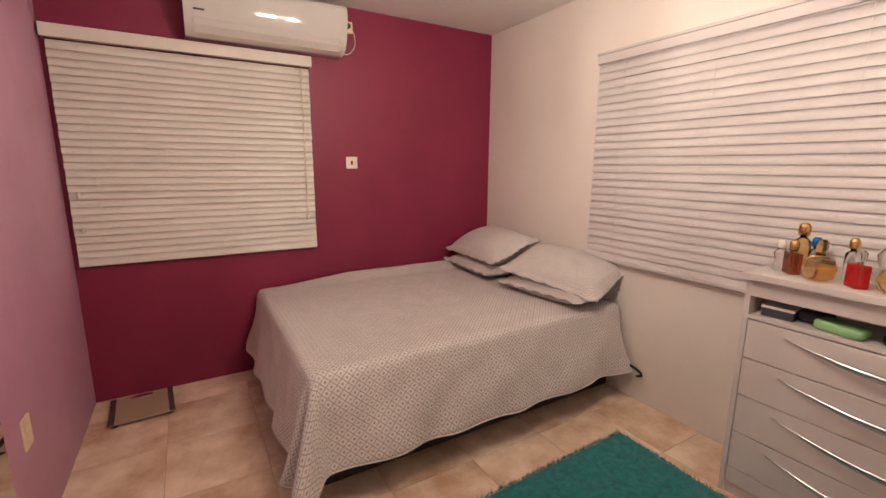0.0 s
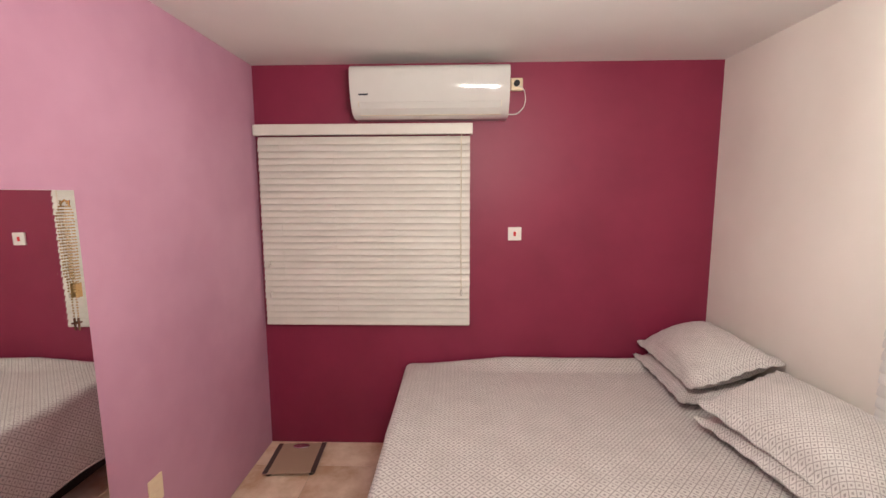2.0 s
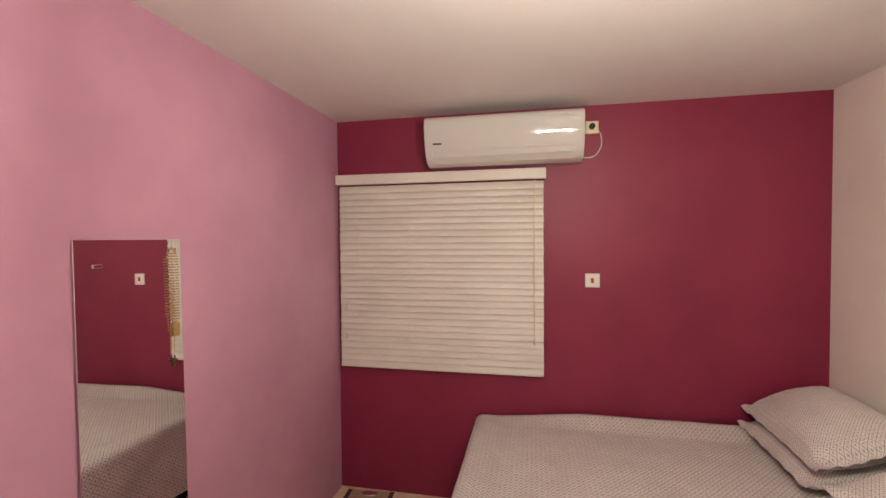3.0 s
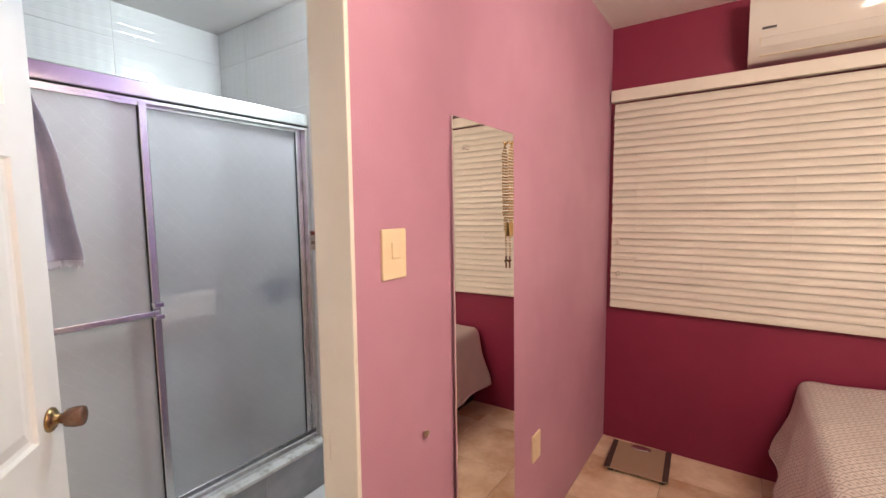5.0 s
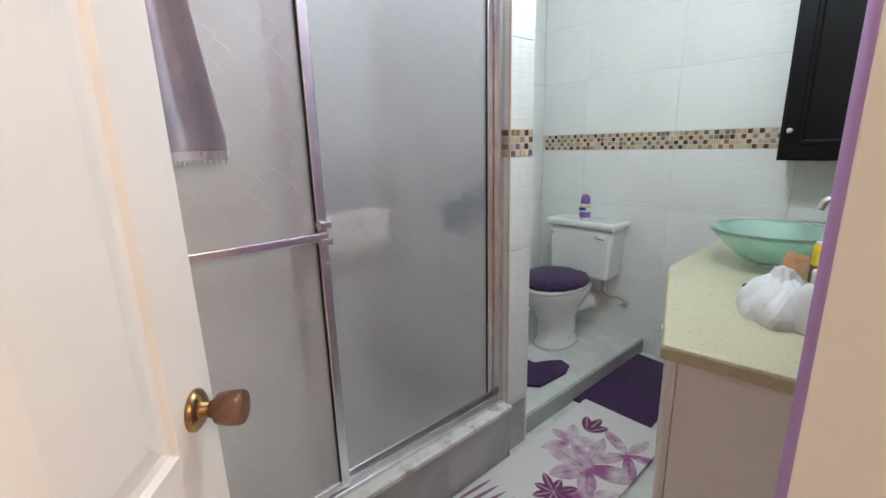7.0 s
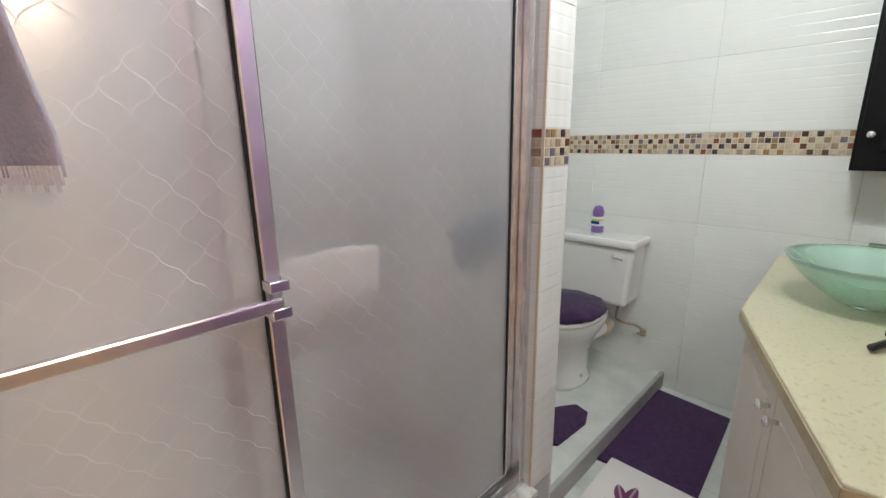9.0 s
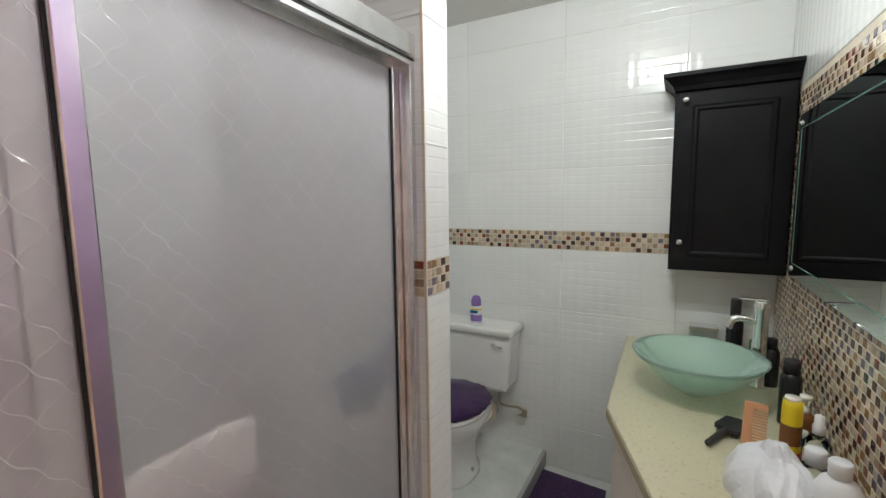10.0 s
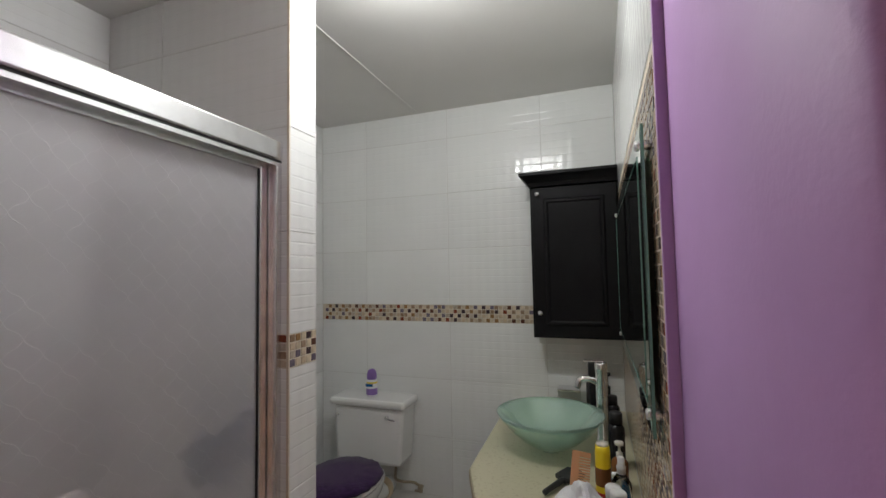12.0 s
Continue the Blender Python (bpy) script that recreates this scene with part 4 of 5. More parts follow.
for k in range(9000):
    edge = k < 1600
    x = rs.uniform(X0, X1)
    y = rs.uniform(Y0, Y1)
    if edge:
        x, y = ((x, Y1 - 0.004 + 0.02 * (x - X0) / (X1 - X0)), (X1 - 0.004, y), (X0 + 0.004, y), (x, Y0 + 0.004))[k % 4]
    else:
        y += 0.02 * (x - X0) / (X1 - X0)
    a = rs.uniform(0, 2 * math.pi)
    ln, w = rs.uniform(0.012, 0.024), 0.0022
    dx, dy = math.cos(a), math.sin(a)
    o = len(vv)
    vv += [(x - dy * w, y + dx * w, 0.012), (x + dy * w, y - dx * w, 0.012), (x + dx * ln * 0.7, y + dy * ln * 0.7, 0.022 + rs.uniform(0.0, 0.012))]
    ff.append((o, o + 1, o + 2))
d = bpy.data.meshes.new("shag")
d.from_pydata(vv, [], ff)
d.materials.append(M["rug"])
pl = new("shag", d)
pl.parent = rg
tagged(pl, "loose teal shag tufts", kind="stuff")


# ceiling lamp of the bedroom
LX, LY, LZ = 2.063, 1.82, 2.072
def bed_lamp():
    c = thing("ceiling_lamp", "ceiling lamp with bright bulbs in silver cups on curved arms", "lamp", pose(LX, LY, 0, 0, 0, -9))
    hub = Vector((-0.085, -0.09))
    part("ceiling_plate", lathe([(0.07, H - 0.03), (0.085, H - 0.012), (0.085, H)], 28, (hub.x, hub.y, 0)), "chrome", c, "", True)
    part("stem", lathe([(0.012, LZ + 0.20), (0.016, LZ + 0.22), (0.012, LZ + 0.24), (0.012, H - 0.025)], 14, (hub.x, hub.y, 0)), "chrome", c, "", True)
    for dx, dy in ((-0.021, 0.0), (0.021, 0.0), (-0.235, -0.17), (-0.115, -0.19)):
        part("arm", tube(arc([(hub.x, hub.y, LZ + 0.22), ((hub.x + dx) / 2, (hub.y + dy) / 2, LZ + 0.26), (dx, dy, LZ + 0.19), (dx, dy, LZ + 0.095)]), 0.005, 8), "chrome", c)
        part("bulb", lathe([(0.006, 0.10), (0.008, 0.08), (0.010, 0.055), (0.0135, 0.028), (0.013, 0.010), (0.010, 0.003)], 18, (dx, dy, LZ)), "bulb", c, "bright warm bulb", True)
        part("tip_cup", lathe([(0.003, -0.008), (0.008, -0.006), (0.0125, 0.002), (0.0142, 0.011), (0.0137, 0.011)], 18, (dx, dy, LZ)), "chrome", c, "silver tip cup", True)
    return c


bed_lamp()


# ---- door ----
def panel_door():
    W, Hd, TH = 0.80, 1.975, 0.035
    d = thing("bathroom_door", "white six-panel door standing half open into the bathroom", "door", pose(BATH - 0.02, D0 + 0.005, 0.012, 0, 0, 180 - 36.4))
    # x runs from the hinge to the free edge, the seen face looks along -y
    cols = [(0.11, 0.345), (0.455, 0.69)]
    rows = [(0.20, 0.70), (0.90, 1.585), (1.70, 1.87)]
    bm = bmesh.new()
    xs = sorted({0, W, *[a for c in cols for a in c]})
    zs = sorted({0, Hd, *[a for r in rows for a in r]})
    for side, y0, y1 in ((0, -TH / 2, 0.0), (1, 0.0, TH / 2)):
        for i in range(len(xs) - 1):
            for j in range(len(zs) - 1):
                hole = (xs[i], xs[i + 1]) in cols and (zs[j], zs[j + 1]) in rows
                if not hole:
                    bm_box(bm, xs[i], xs[i + 1], y0, y1, zs[j], zs[j + 1])
    bmesh.ops.remove_doubles(bm, verts=bm.verts, dist=1e-5)
    part("leaf", bm, "door", d)
    for cx in cols:
        for rz in rows:
            bm = bmesh.new()
            prof = [(0.0, TH / 2), (0.006, TH / 2 - 0.009), (0.018, TH / 2 - 0.011), (0.050, TH / 2 - 0.002)]
            for sgn in (1, -1):
                rings = []
                for inset, y in prof:
                    x0, x1, z0, z1 = cx[0] + inset, cx[1] - inset, rz[0] + inset, rz[1] - inset
                    rings.append([bm.verts.new((x, sgn * y, z)) for x, z in ((x0, z0), (x1, z0), (x1, z1), (x0, z1))])
                for a, b in zip(rings, rings[1:]):
                    for q in range(4):
                        bm.faces.new((a[q], a[(q + 1) % 4], b[(q + 1) % 4], b[q]))
                bm.faces.new(rings[-1])
            part("panel", bm, "door", d)
    for sgn in (1, -1):
        kn = part("door_knob", lathe([(0.031, 0), (0.031, 0.004), (0.024, 0.010), (0.012, 0.014), (0.012, 0.03)], 22), "brass", d, "brass rose", True)
        kn.matrix_basis = pose(W - 0.055, sgn * TH / 2, 0.935, -90 * sgn, 0, 0)
        part("grip", lathe([(0.013, 0.024), (0.016, 0.030), (0.0225, 0.034), (0.0255, 0.050), (0.0255, 0.066), (0.0235, 0.071), (0.015, 0.072)], 20), "wood", kn, "turned wooden grip", True)
    part("latch_plate", box(W - 0.0005, W + 0.001, -0.011, 0.011, 0.905, 0.965), "brass", d)
    return d


panel_door()
st = part("strike_plate", box(LIN + 0.001, LIN + 0.024, D1 - 0.0015, D1 + 0.001, 0.885, 0.965), "jamb")
tagged(st, "painted-over strike plate on the door jamb", "strike plate")


# ---- shower ----
SX, SY0, SY1, SILL, RAIL = -0.755, 1.03, 2.568, 0.245, 1.948
def shower():
    s = thing("shower_enclosure", "sliding frosted glass shower doors in an aluminium frame", "shower", pose(SX, 0, 0))
    bm = box(-0.035, 0.035, SY0, SY1, RAIL - 0.062, RAIL, 0.006)
    part("top_rail", bm, "alu", s, "bright aluminium top rail")
    part("rail_lip", box(-0.028, 0.028, SY0, SY1, RAIL - 0.078, RAIL - 0.067), "alu", s)
    part("rail_gap", box(-0.030, 0.030, SY0, SY1, RAIL - 0.0665, RAIL - 0.0625), "seal", s)
    bm = box(-0.035, 0.035, SY0, SY1, SILL, SILL + 0.018, 0.003)
    bm_box(bm, 0.012, 0.018, SY0, SY1, SILL + 0.018, SILL + 0.034)
    part("bottom_track", bm, "alu", s)
    for y0, y1 in ((SY0, SY0 + 0.022), (SY1 - 0.022, SY1)):
        part("wall_jamb", box(-0.03, 0.03, y0, y1, SILL + 0.018, RAIL - 0.078, 0.002), "alu", s)
    for x, y0, y1, name in ((0.014, SY0 + 0.02, 1.845, "outer"), (-0.014, 1.745, SY1 - 0.024, "inner")):
        z0, z1 = SILL + 0.022, RAIL - 0.066
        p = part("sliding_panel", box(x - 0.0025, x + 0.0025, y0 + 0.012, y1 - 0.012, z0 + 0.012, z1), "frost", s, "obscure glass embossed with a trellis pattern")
        p.visible_shadow = False
        w = 0.028
        part("stile", box(x - 0.011, x + 0.011, y0, y0 + w, z0, z1, 0.003), "alu", p)
        part("stile", box(x - 0.011, x + 0.011, y1 - w, y1, z0, z1, 0.003), "alu", p)
        part("panel_rail", box(x - 0.011, x + 0.011, y0 + w, y1 - w, z0, z0 + 0.026, 0.003), "alu", p)
        part("panel_rail", box(x - 0.011, x + 0.011, y0 + w, y1 - w, z1 - 0.026, z1, 0.003), "alu", p)
        for yy in (y0 + w, y1 - w - 0.004):
            part("seal", box(x - 0.006, x + 0.006, yy, yy + 0.004, z0 + 0.026, z1 - 0.026), "seal", p)
    bar = part("towel_bar", box(0.038, 0.050, SY0 + 0.06, 1.836, 1.072, 1.096, 0.004), "alu", s, "flat aluminium pull bar")
    for z in (1.066, 1.112):
        part("bracket", box(0.022, 0.052, 1.813, 1.846, z - 0.006, z + 0.012, 0.002), "chrome", bar)
    # bar added only to carry the cream sheet behind the glass
    part("inner_bar", box(-0.057, -0.045, 1.775, SY1 - 0.05, 1.094, 1.114, 0.003), "alu", s, "added aluminium bar on the shower side")
    part("bracket", box(0.022, 0.052, SY0 + 0.05, SY0 + 0.075, 1.066, 1.098, 0.002), "chrome", bar)
    return s


shower()
structure("curb_shower", box(-0.83, -0.6825, SY0, 2.570, 0.0, 0.226), "bath_grout", "raised shower curb core")
structure("trim_curb_sill", box(-0.835, -0.672, SY0, 2.575, 0.226, SILL, 0.003), "sill", "stained white sill along the shower curb")
structure("floor_shower", box(SHOWER - 0.012, -0.83, SY0, 2.582, -0.006, 0.03), "bath_floor", "shower floor")

# towel over the rail
def hanging_towel():
    bm = bmesh.new()
    nu, nv = 14, 50
    y0, y1 = 1.385, 1.608
    rows = []
    for i in range(nu + 1):
        u = i / nu
        row = []
        for j in range(nv + 1):
            t = -0.45 + 1.14 * j / nv
            x = 0.046 if t > 0.05 else (-0.046 if t < -0.05 else 0.046 * math.sin(t / 0.05 * math.pi / 2))
            z = RAIL + 0.006 - max(0.0, abs(t) - 0.04) + (0.012 * math.cos(t / 0.05 * math.pi / 2) if abs(t) < 0.05 else 0)
            fall = min(1.0, max(0.0, abs(t) - 0.05) / 0.3)
            x += (0.030 * math.sin(u * 13 + 0.5) * fall + 0.034 * fall) * (1 if t > 0 else -1)
            low = min(1.0, max(0.0, abs(t) - 0.05) / 0.6)
            y = y0 + (y1 - y0) * (u * (0.32 + 0.68 * low) + 0.14 * (1 - low)) + 0.012 * fall * math.sin(7 * t)
            row.append(bm.verts.new((SX + x, y, z)))
        rows.append(row)
    for i in range(nu):
        for j in range(nv):
            bm.faces.new((rows[i][j], rows[i + 1][j], rows[i + 1][j + 1], rows[i][j + 1]))
    tw = part("towel", bm, "towel", None, "", True)
    so = tw.modifiers.new("thickness", "SOLIDIFY")
    so.thickness = 0.006
    tagged(tw, "lilac grey towel hanging over the shower rail", "towel")
    bm = bmesh.new()
    for k in range(76):
        u = k / 75
        t = 0.65
        x = 0.046 + 0.030 * math.sin(u * 13 + 0.5) + 0.034
        y = y0 + (y1 - y0) * u + 0.012 * math.sin(7 * t)
        z = RAIL + 0.006 - 0.65
        bm_box(bm, SX + x - 0.003, SX + x + 0.003, y - 0.0016, y + 0.0016, z - 0.010 + 0.005 * math.sin(k * 2.1), z + 0.012)
    part("hem_fringe", bm, "towel_hem", tw, "pale fringed hem")


hanging_towel()
bm = bmesh.new()
for k in range(110):
    r = random.Random(k)
    c = Vector((0, r.gauss(0, 0.042), r.gauss(0, 0.026)))
    if k > 80:
        c = Vector((0, 0.105 + r.gauss(0, 0.016), 0.055 + r.gauss(0, 0.020)))
    bmesh.ops.create_icosphere(bm, subdivisions=1, radius=0.019, matrix=Matrix.Translation(c))
for v in bm.verts:
    v.co.x = min(v.co.x, 0.012)
lf = part("bath_sponge", bm, "loofah", None, "", True)
lf.matrix_basis = pose(-0.7842, 2.405, 1.065)
tagged(lf, "blue mesh bath sponge hanging inside the shower glass", "sponge")
# folded cream sheet, a stand-in for an unidentified pale patch behind the glass
bm = bmesh.new()
prof = [(0.016, -0.165), (0.017, -0.08), (0.015, 0.0), (0.008, 0.013), (0.0, 0.016), (-0.008, 0.013), (-0.015, 0.0), (-0.019, -0.07), (-0.02, -0.14)]
rows = [[bm.verts.new((x + 0.003 * math.sin(k * 0.9 + z * 20), 1.80 + 0.0205 * k, z - 0.004 * math.sin(k * 0.5))) for x, z in prof] for k in range(15)]
for i in range(14):
    for j in range(len(prof) - 1):
        bm.faces.new((rows[i][j], rows[i + 1][j], rows[i + 1][j + 1], rows[i][j + 1]))
wc = part("washcloth", bm, "washcloth", None, "", True)
wc.matrix_basis = pose(-0.806, 0, 1.110)
wc.modifiers.new("thickness", "SOLIDIFY").thickness = 0.004
tagged(wc, "cream folded sheet standing in for a pale patch behind the shower glass", "cloth")

# platform of the toilet
structure("floor_platform", box(SHOWER, -0.742, 2.692, BACK + 0.012, -0.006, 0.085), "bath_floor", "raised pale marble toilet platform")
structure("trim_platform_edge", box(-0.742, -0.720, 2.692, BACK, -0.004, 0.088, 0.004), "curb_tile", "worn grey nosing of the platform")


# ---- toilet ----
def toilet():
    t = thing("toilet", "white ceramic toilet with a purple fluffy lid cover", "toilet", pose(-1.095, BACK, 0.085, 0, 0, 180))
    # y runs out of the wall
    def loft(rings, n=32):
        bm = bmesh.new()
        vs = []
        for cy, z, rx, ryf, ryb in rings:
            row = []
            for k in range(n):
                a = 2 * math.pi * k / n
                sx, sy = math.sin(a), math.cos(a)
                row.append(bm.verts.new((rx * math.copysign(abs(sx) ** 0.9, sx), cy + (ryf if sy > 0 else ryb) * math.copysign(abs(sy) ** 0.9, sy), z)))
            vs.append(row)
        for a, b in zip(vs, vs[1:]):
            for k in range(n):
                bm.faces.new((a[k], a[(k + 1) % n], b[(k + 1) % n], b[k]))
        bm.faces.new(vs[0][::-1])
        bm.faces.new(vs[-1])
        return bm
    part("bowl", loft([(0.40, 0, 0.115, 0.17, 0.15), (0.40, 0.02, 0.115, 0.17, 0.15), (0.40, 0.06, 0.095, 0.15, 0.14), (0.41, 0.18, 0.10, 0.15, 0.15),
                       (0.42, 0.27, 0.14, 0.20, 0.20), (0.43, 0.33, 0.175, 0.235, 0.235), (0.43, 0.37, 0.185, 0.245, 0.25), (0.43, 0.385, 0.182, 0.242, 0.25)]), "ceramic", t, "", True)
    part("seat", loft([(0.44, 0.386, 0.186, 0.245, 0.21), (0.44, 0.396, 0.192, 0.25, 0.215), (0.44, 0.408, 0.188, 0.246, 0.21)]), "ceramic", t, "", True)
    bm = loft([(0.44, 0.409, 0.185, 0.235, 0.19), (0.44, 0.425, 0.198, 0.248, 0.20), (0.44, 0.442, 0.185, 0.235, 0.19), (0.44, 0.450, 0.10, 0.13, 0.10)], 60)
    for v in bm.verts:
        v.co += Vector((noise.noise(v.co * 90), noise.noise(v.co * 95 + Vector((3, 0, 0))), noise.noise(v.co * 80) * 0.6)) * 0.012
    part("lid_cover", bm, "purple", t, "purple fluffy lid cover", True)
    bm = box(-0.225, 0.225, 0.012, 0.20, 0.385, 0.70, 0.022)
    for v in bm.verts:
        k = 1 - 0.10 * (0.70 - v.co.z) / 0.315
        v.co.x *= k
    part("cistern", bm, "ceramic", t)
    part("cistern_lid", box(-0.24, 0.24, 0.006, 0.218, 0.70, 0.745, 0.016), "ceramic", t)
    lv = part("flush_lever", lathe([(0.012, 0), (0.012, 0.012), (0.008, 0.016)], 14), "chrome", t)
    lv.matrix_basis = pose(-0.13, 0.20, 0.655, -90, 0, 0)
    part("lever_arm", tube(arc([(0, 0, 0.016), (-0.02, 0.002, 0.022), (-0.055, 0.006, 0.022)], 5), 0.005, 8), "chrome", lv)
    kn = part("cistern_plug", lathe([(0.011, 0), (0.011, 0.008), (0.006, 0.010)], 12), "chrome", t)
    kn.matrix_basis = pose(0.19, 0.20, 0.65, -90, 0, 0)
    part("soil_pipe", tube(arc([(0, 0.28, 0.20), (-0.02, 0.2, 0.2), (-0.04, 0.02, 0.20)]), 0.052, 18), "ceramic", t, "", True)
    part("pan_collar", lathe([(0.06, 0), (0.064, 0.01), (0.064, 0.04), (0.058, 0.05)], 22), "cream_plastic", t).matrix_basis = pose(-0.03, 0.10, 0.20, 90, 0, 0)
    part("bolt_cap", lathe([(0.012, 0), (0.012, 0.008), (0.005, 0.012)], 12), "chrome", t).matrix_basis = pose(-0.098, 0.42, 0.05, 0, -90, 0)
    return t


toilet()
wp = thing("water_pipe", "bent dull metal supply pipe with a stop valve", "pipe", pose(-0.93, BACK, 0))
part("pipe", tube(arc([(-0.03, -0.10, 0.50), (-0.035, -0.10, 0.42), (-0.04, -0.09, 0.36), (0.0, -0.06, 0.335), (0.05, -0.05, 0.335), (0.085, -0.03, 0.31)]), 0.008, 8), "rust", wp, "", True)
part("valve", lathe([(0.013, 0), (0.016, 0.01), (0.016, 0.03), (0.010, 0.04)], 12, (0.085, -0.028, 0.275)), "rust", wp)
part("wall_stub", tube([(0.085, 0.0, 0.295), (0.085, -0.03, 0.295)], 0.011, 10), "rust", wp)
part("tap_handle", box(0.06, 0.11, -0.055, -0.045, 0.285, 0.297, 0.004), "rust", wp)
can = thing("air_freshener", "lilac air freshener can standing on the cistern", "can", pose(-1.10, BACK - 0.13, 0.83))
part("can", lathe([(0.030, 0), (0.032, 0.004), (0.032, 0.085), (0.026, 0.098)], 24), "bottle_white", can, "white printed can", True)
part("print_band", lathe([(0.0325, 0.012), (0.0328, 0.014), (0.0328, 0.046), (0.0325, 0.048)], 24), "lilac_can", can, "lilac flower print")
part("name_bar", box(-0.022, 0.022, -0.034, -0.029, 0.060, 0.075), "blue_cap", can, "dark blue oval name bar")
part("yellow_band", lathe([(0.0325, 0.076), (0.0328, 0.077), (0.0328, 0.084), (0.0325, 0.085)], 24), "yellow", can)
part("cap", lathe([(0.027, 0.098), (0.029, 0.104), (0.029, 0.128), (0.020, 0.150), (0.008, 0.156)], 24), "lilac_can", can, "lilac cap", True)


# ---- mats ----
def mat_thing(name, pts, z0, h, material, label, category, at):
    ob = part(name, extrude_outline(pts, 0, h, min(0.004, h * 0.4)), material)
    ob.matrix_basis = at
    return tagged(ob, label, category)


mat_thing("bath_mat", [(-0.21, -0.61), (0.21, -0.61), (0.21, 0.61), (-0.21, 0.61)], 0, 0.008, "floral", "white bath mat printed with purple flowers and leaves", "mat", pose(-0.455, 2.555, 0.009, 0, 0, 1))
mat_thing("bath_rug", [(-0.19, -0.36), (0.20, -0.31), (0.17, 0.34), (-0.19, 0.37)], 0, 0.012, "purple", "dark purple pile rug beside the vanity", "rug", pose(-0.55, 3.475, 0.0, 0, 0, 0))
pts = [(-0.25, -0.25), (0.16, -0.25), (0.235, -0.19), (0.25, 0.02), (0.22, 0.10), (0.15, 0.12), (0.11, 0.06), (0.07, -0.02), (-0.07, -0.02), (-0.11, 0.06), (-0.15, 0.16), (-0.25, 0.17)]
mat_thing("contour_mat", pts, 0, 0.014, "purple", "purple contour mat round the toilet foot", "mat", pose(-1.065, 3.17, 0.086))

# ---- vanity ----
OUT = [(TILE, 3.893), (-0.315, 3.893), (-0.293, 3.050), (-0.028, 2.353), (TILE, 2.395)]
cn = tagged(part("worktop", extrude_outline(OUT, 0.795, 0.83, 0.004), "counter"), "speckled cream quartz worktop with a slanting front", "worktop")
bm = bmesh.new()
for (xa, ya), (xb, yb) in zip(OUT[1:], OUT[2:]):
    d = Vector((xb - xa, yb - ya, 0)).normalized()
    nrm = Vector((d.y, -d.x, 0))
    if nrm.dot(Vector((0.1 - xa, 3.2 - ya, 0))) > 0:
        nrm = -nrm
    v = []
    for p in ((xa, ya), (xb, yb)):
        for o in (-0.006, 0.002):
            for z in (0.793, 0.822):
                v.append(bm.verts.new((p[0] + nrm.x * o, p[1] + nrm.y * o, z)))
    for q in ((0, 1, 3, 2), (4, 6, 7, 5), (0, 4, 5, 1), (2, 3, 7, 6), (0, 2, 6, 4), (1, 5, 7, 3)):
        bm.faces.new([v[i] for i in q])
part("edge_strip", bm, "counter_edge", cn, "tan worktop edge")


def vanity():
    v = thing("vanity_unit", "cream painted vanity cabinet with a slanting front", "cabinet", pose(0, 0, 0))
    ins = [(TILE, 3.893), (-0.280, 3.893), (-0.260, 3.07), (-0.002, 2.395), (TILE, 2.43)]
    part("body", extrude_outline(ins, 0.0, 0.793), "vanity", v)
    a, b = Vector((-0.260, 3.07, 0)), Vector((-0.002, 2.395, 0))
    ln = (b - a).length
    ang = math.degrees(math.atan2(b.y - a.y, b.x - a.x))
    for x0, x1, kx in ((0.015, ln / 2 - 0.003, ln / 2 - 0.035), (ln / 2 + 0.003, ln - 0.015, ln / 2 + 0.035)):
        d = part("cabinet_door", box(x0, x1, -0.018, -0.001, 0.10, 0.775, 0.003), "vanity", v)
        d.matrix_basis = pose(a.x, a.y, 0, 0, 0, ang)
        bm = box(x0 + 0.05, x1 - 0.05, -0.022, -0.016, 0.16, 0.715, 0.004)
        part("raised_panel", bm, "vanity", d)
        k = part("knob", lathe([(0.006, 0), (0.005, 0.012), (0.014, 0.02), (0.014, 0.026), (0.006, 0.030)], 16), "chrome", d, "round chrome knob", True)
        k.matrix_basis = pose(kx, -0.018, 0.70, 90, 0, 0)
    return v


vanity()
bw = thing("basin_bowl", "frosted green glass vessel basin on the worktop", "basin", pose(-0.032, 3.31, 0.83))
prof_o = [(0.05, 0.012), (0.075, 0.016), (0.12, 0.045), (0.165, 0.085), (0.20, 0.128), (0.212, 0.146)]
prof_i = [(0.206, 0.147), (0.194, 0.131), (0.158, 0.091), (0.114, 0.053), (0.07, 0.026), (0.045, 0.022)]
part("bowl", lathe(prof_o + prof_i, 56), "green_glass", bw, "", True)
part("mounting_ring", lathe([(0.045, 0), (0.048, 0.003), (0.042, 0.012)], 28), "chrome", bw)
part("waste", lathe([(0.028, 0.023), (0.026, 0.027), (0.010, 0.029)], 22), "chrome", bw)
fa = thing("basin_tap", "tall chrome single-lever basin tap", "tap", pose(0.168, 3.47, 0.83))
part("tap_body", lathe([(0.030, 0), (0.030, 0.006), (0.024, 0.012), (0.024, 0.285), (0.026, 0.29), (0.026, 0.315), (0.020, 0.322)], 24), "chrome", fa, "", True)
part("spout", tube(arc([(-0.015, 0, 0.235), (-0.05, -0.004, 0.25), (-0.085, -0.008, 0.245), (-0.10, -0.01, 0.21)]), 0.013, 14), "chrome", fa, "", True)
part("lever", box(-0.07, 0.012, -0.008, 0.008, 0.320, 0.328, 0.003), "chrome", fa)


def bottle(name, x, y, prof, material, label, cap=None, capm="dark", z=0.83):
    t = thing(name, label, "bottle", pose(x, y, z))
    part("flask", lathe(prof, 20), material, t, "", True)
    if cap:
        part("cap", lathe(cap, 16), capm, t, "", True)
    return t


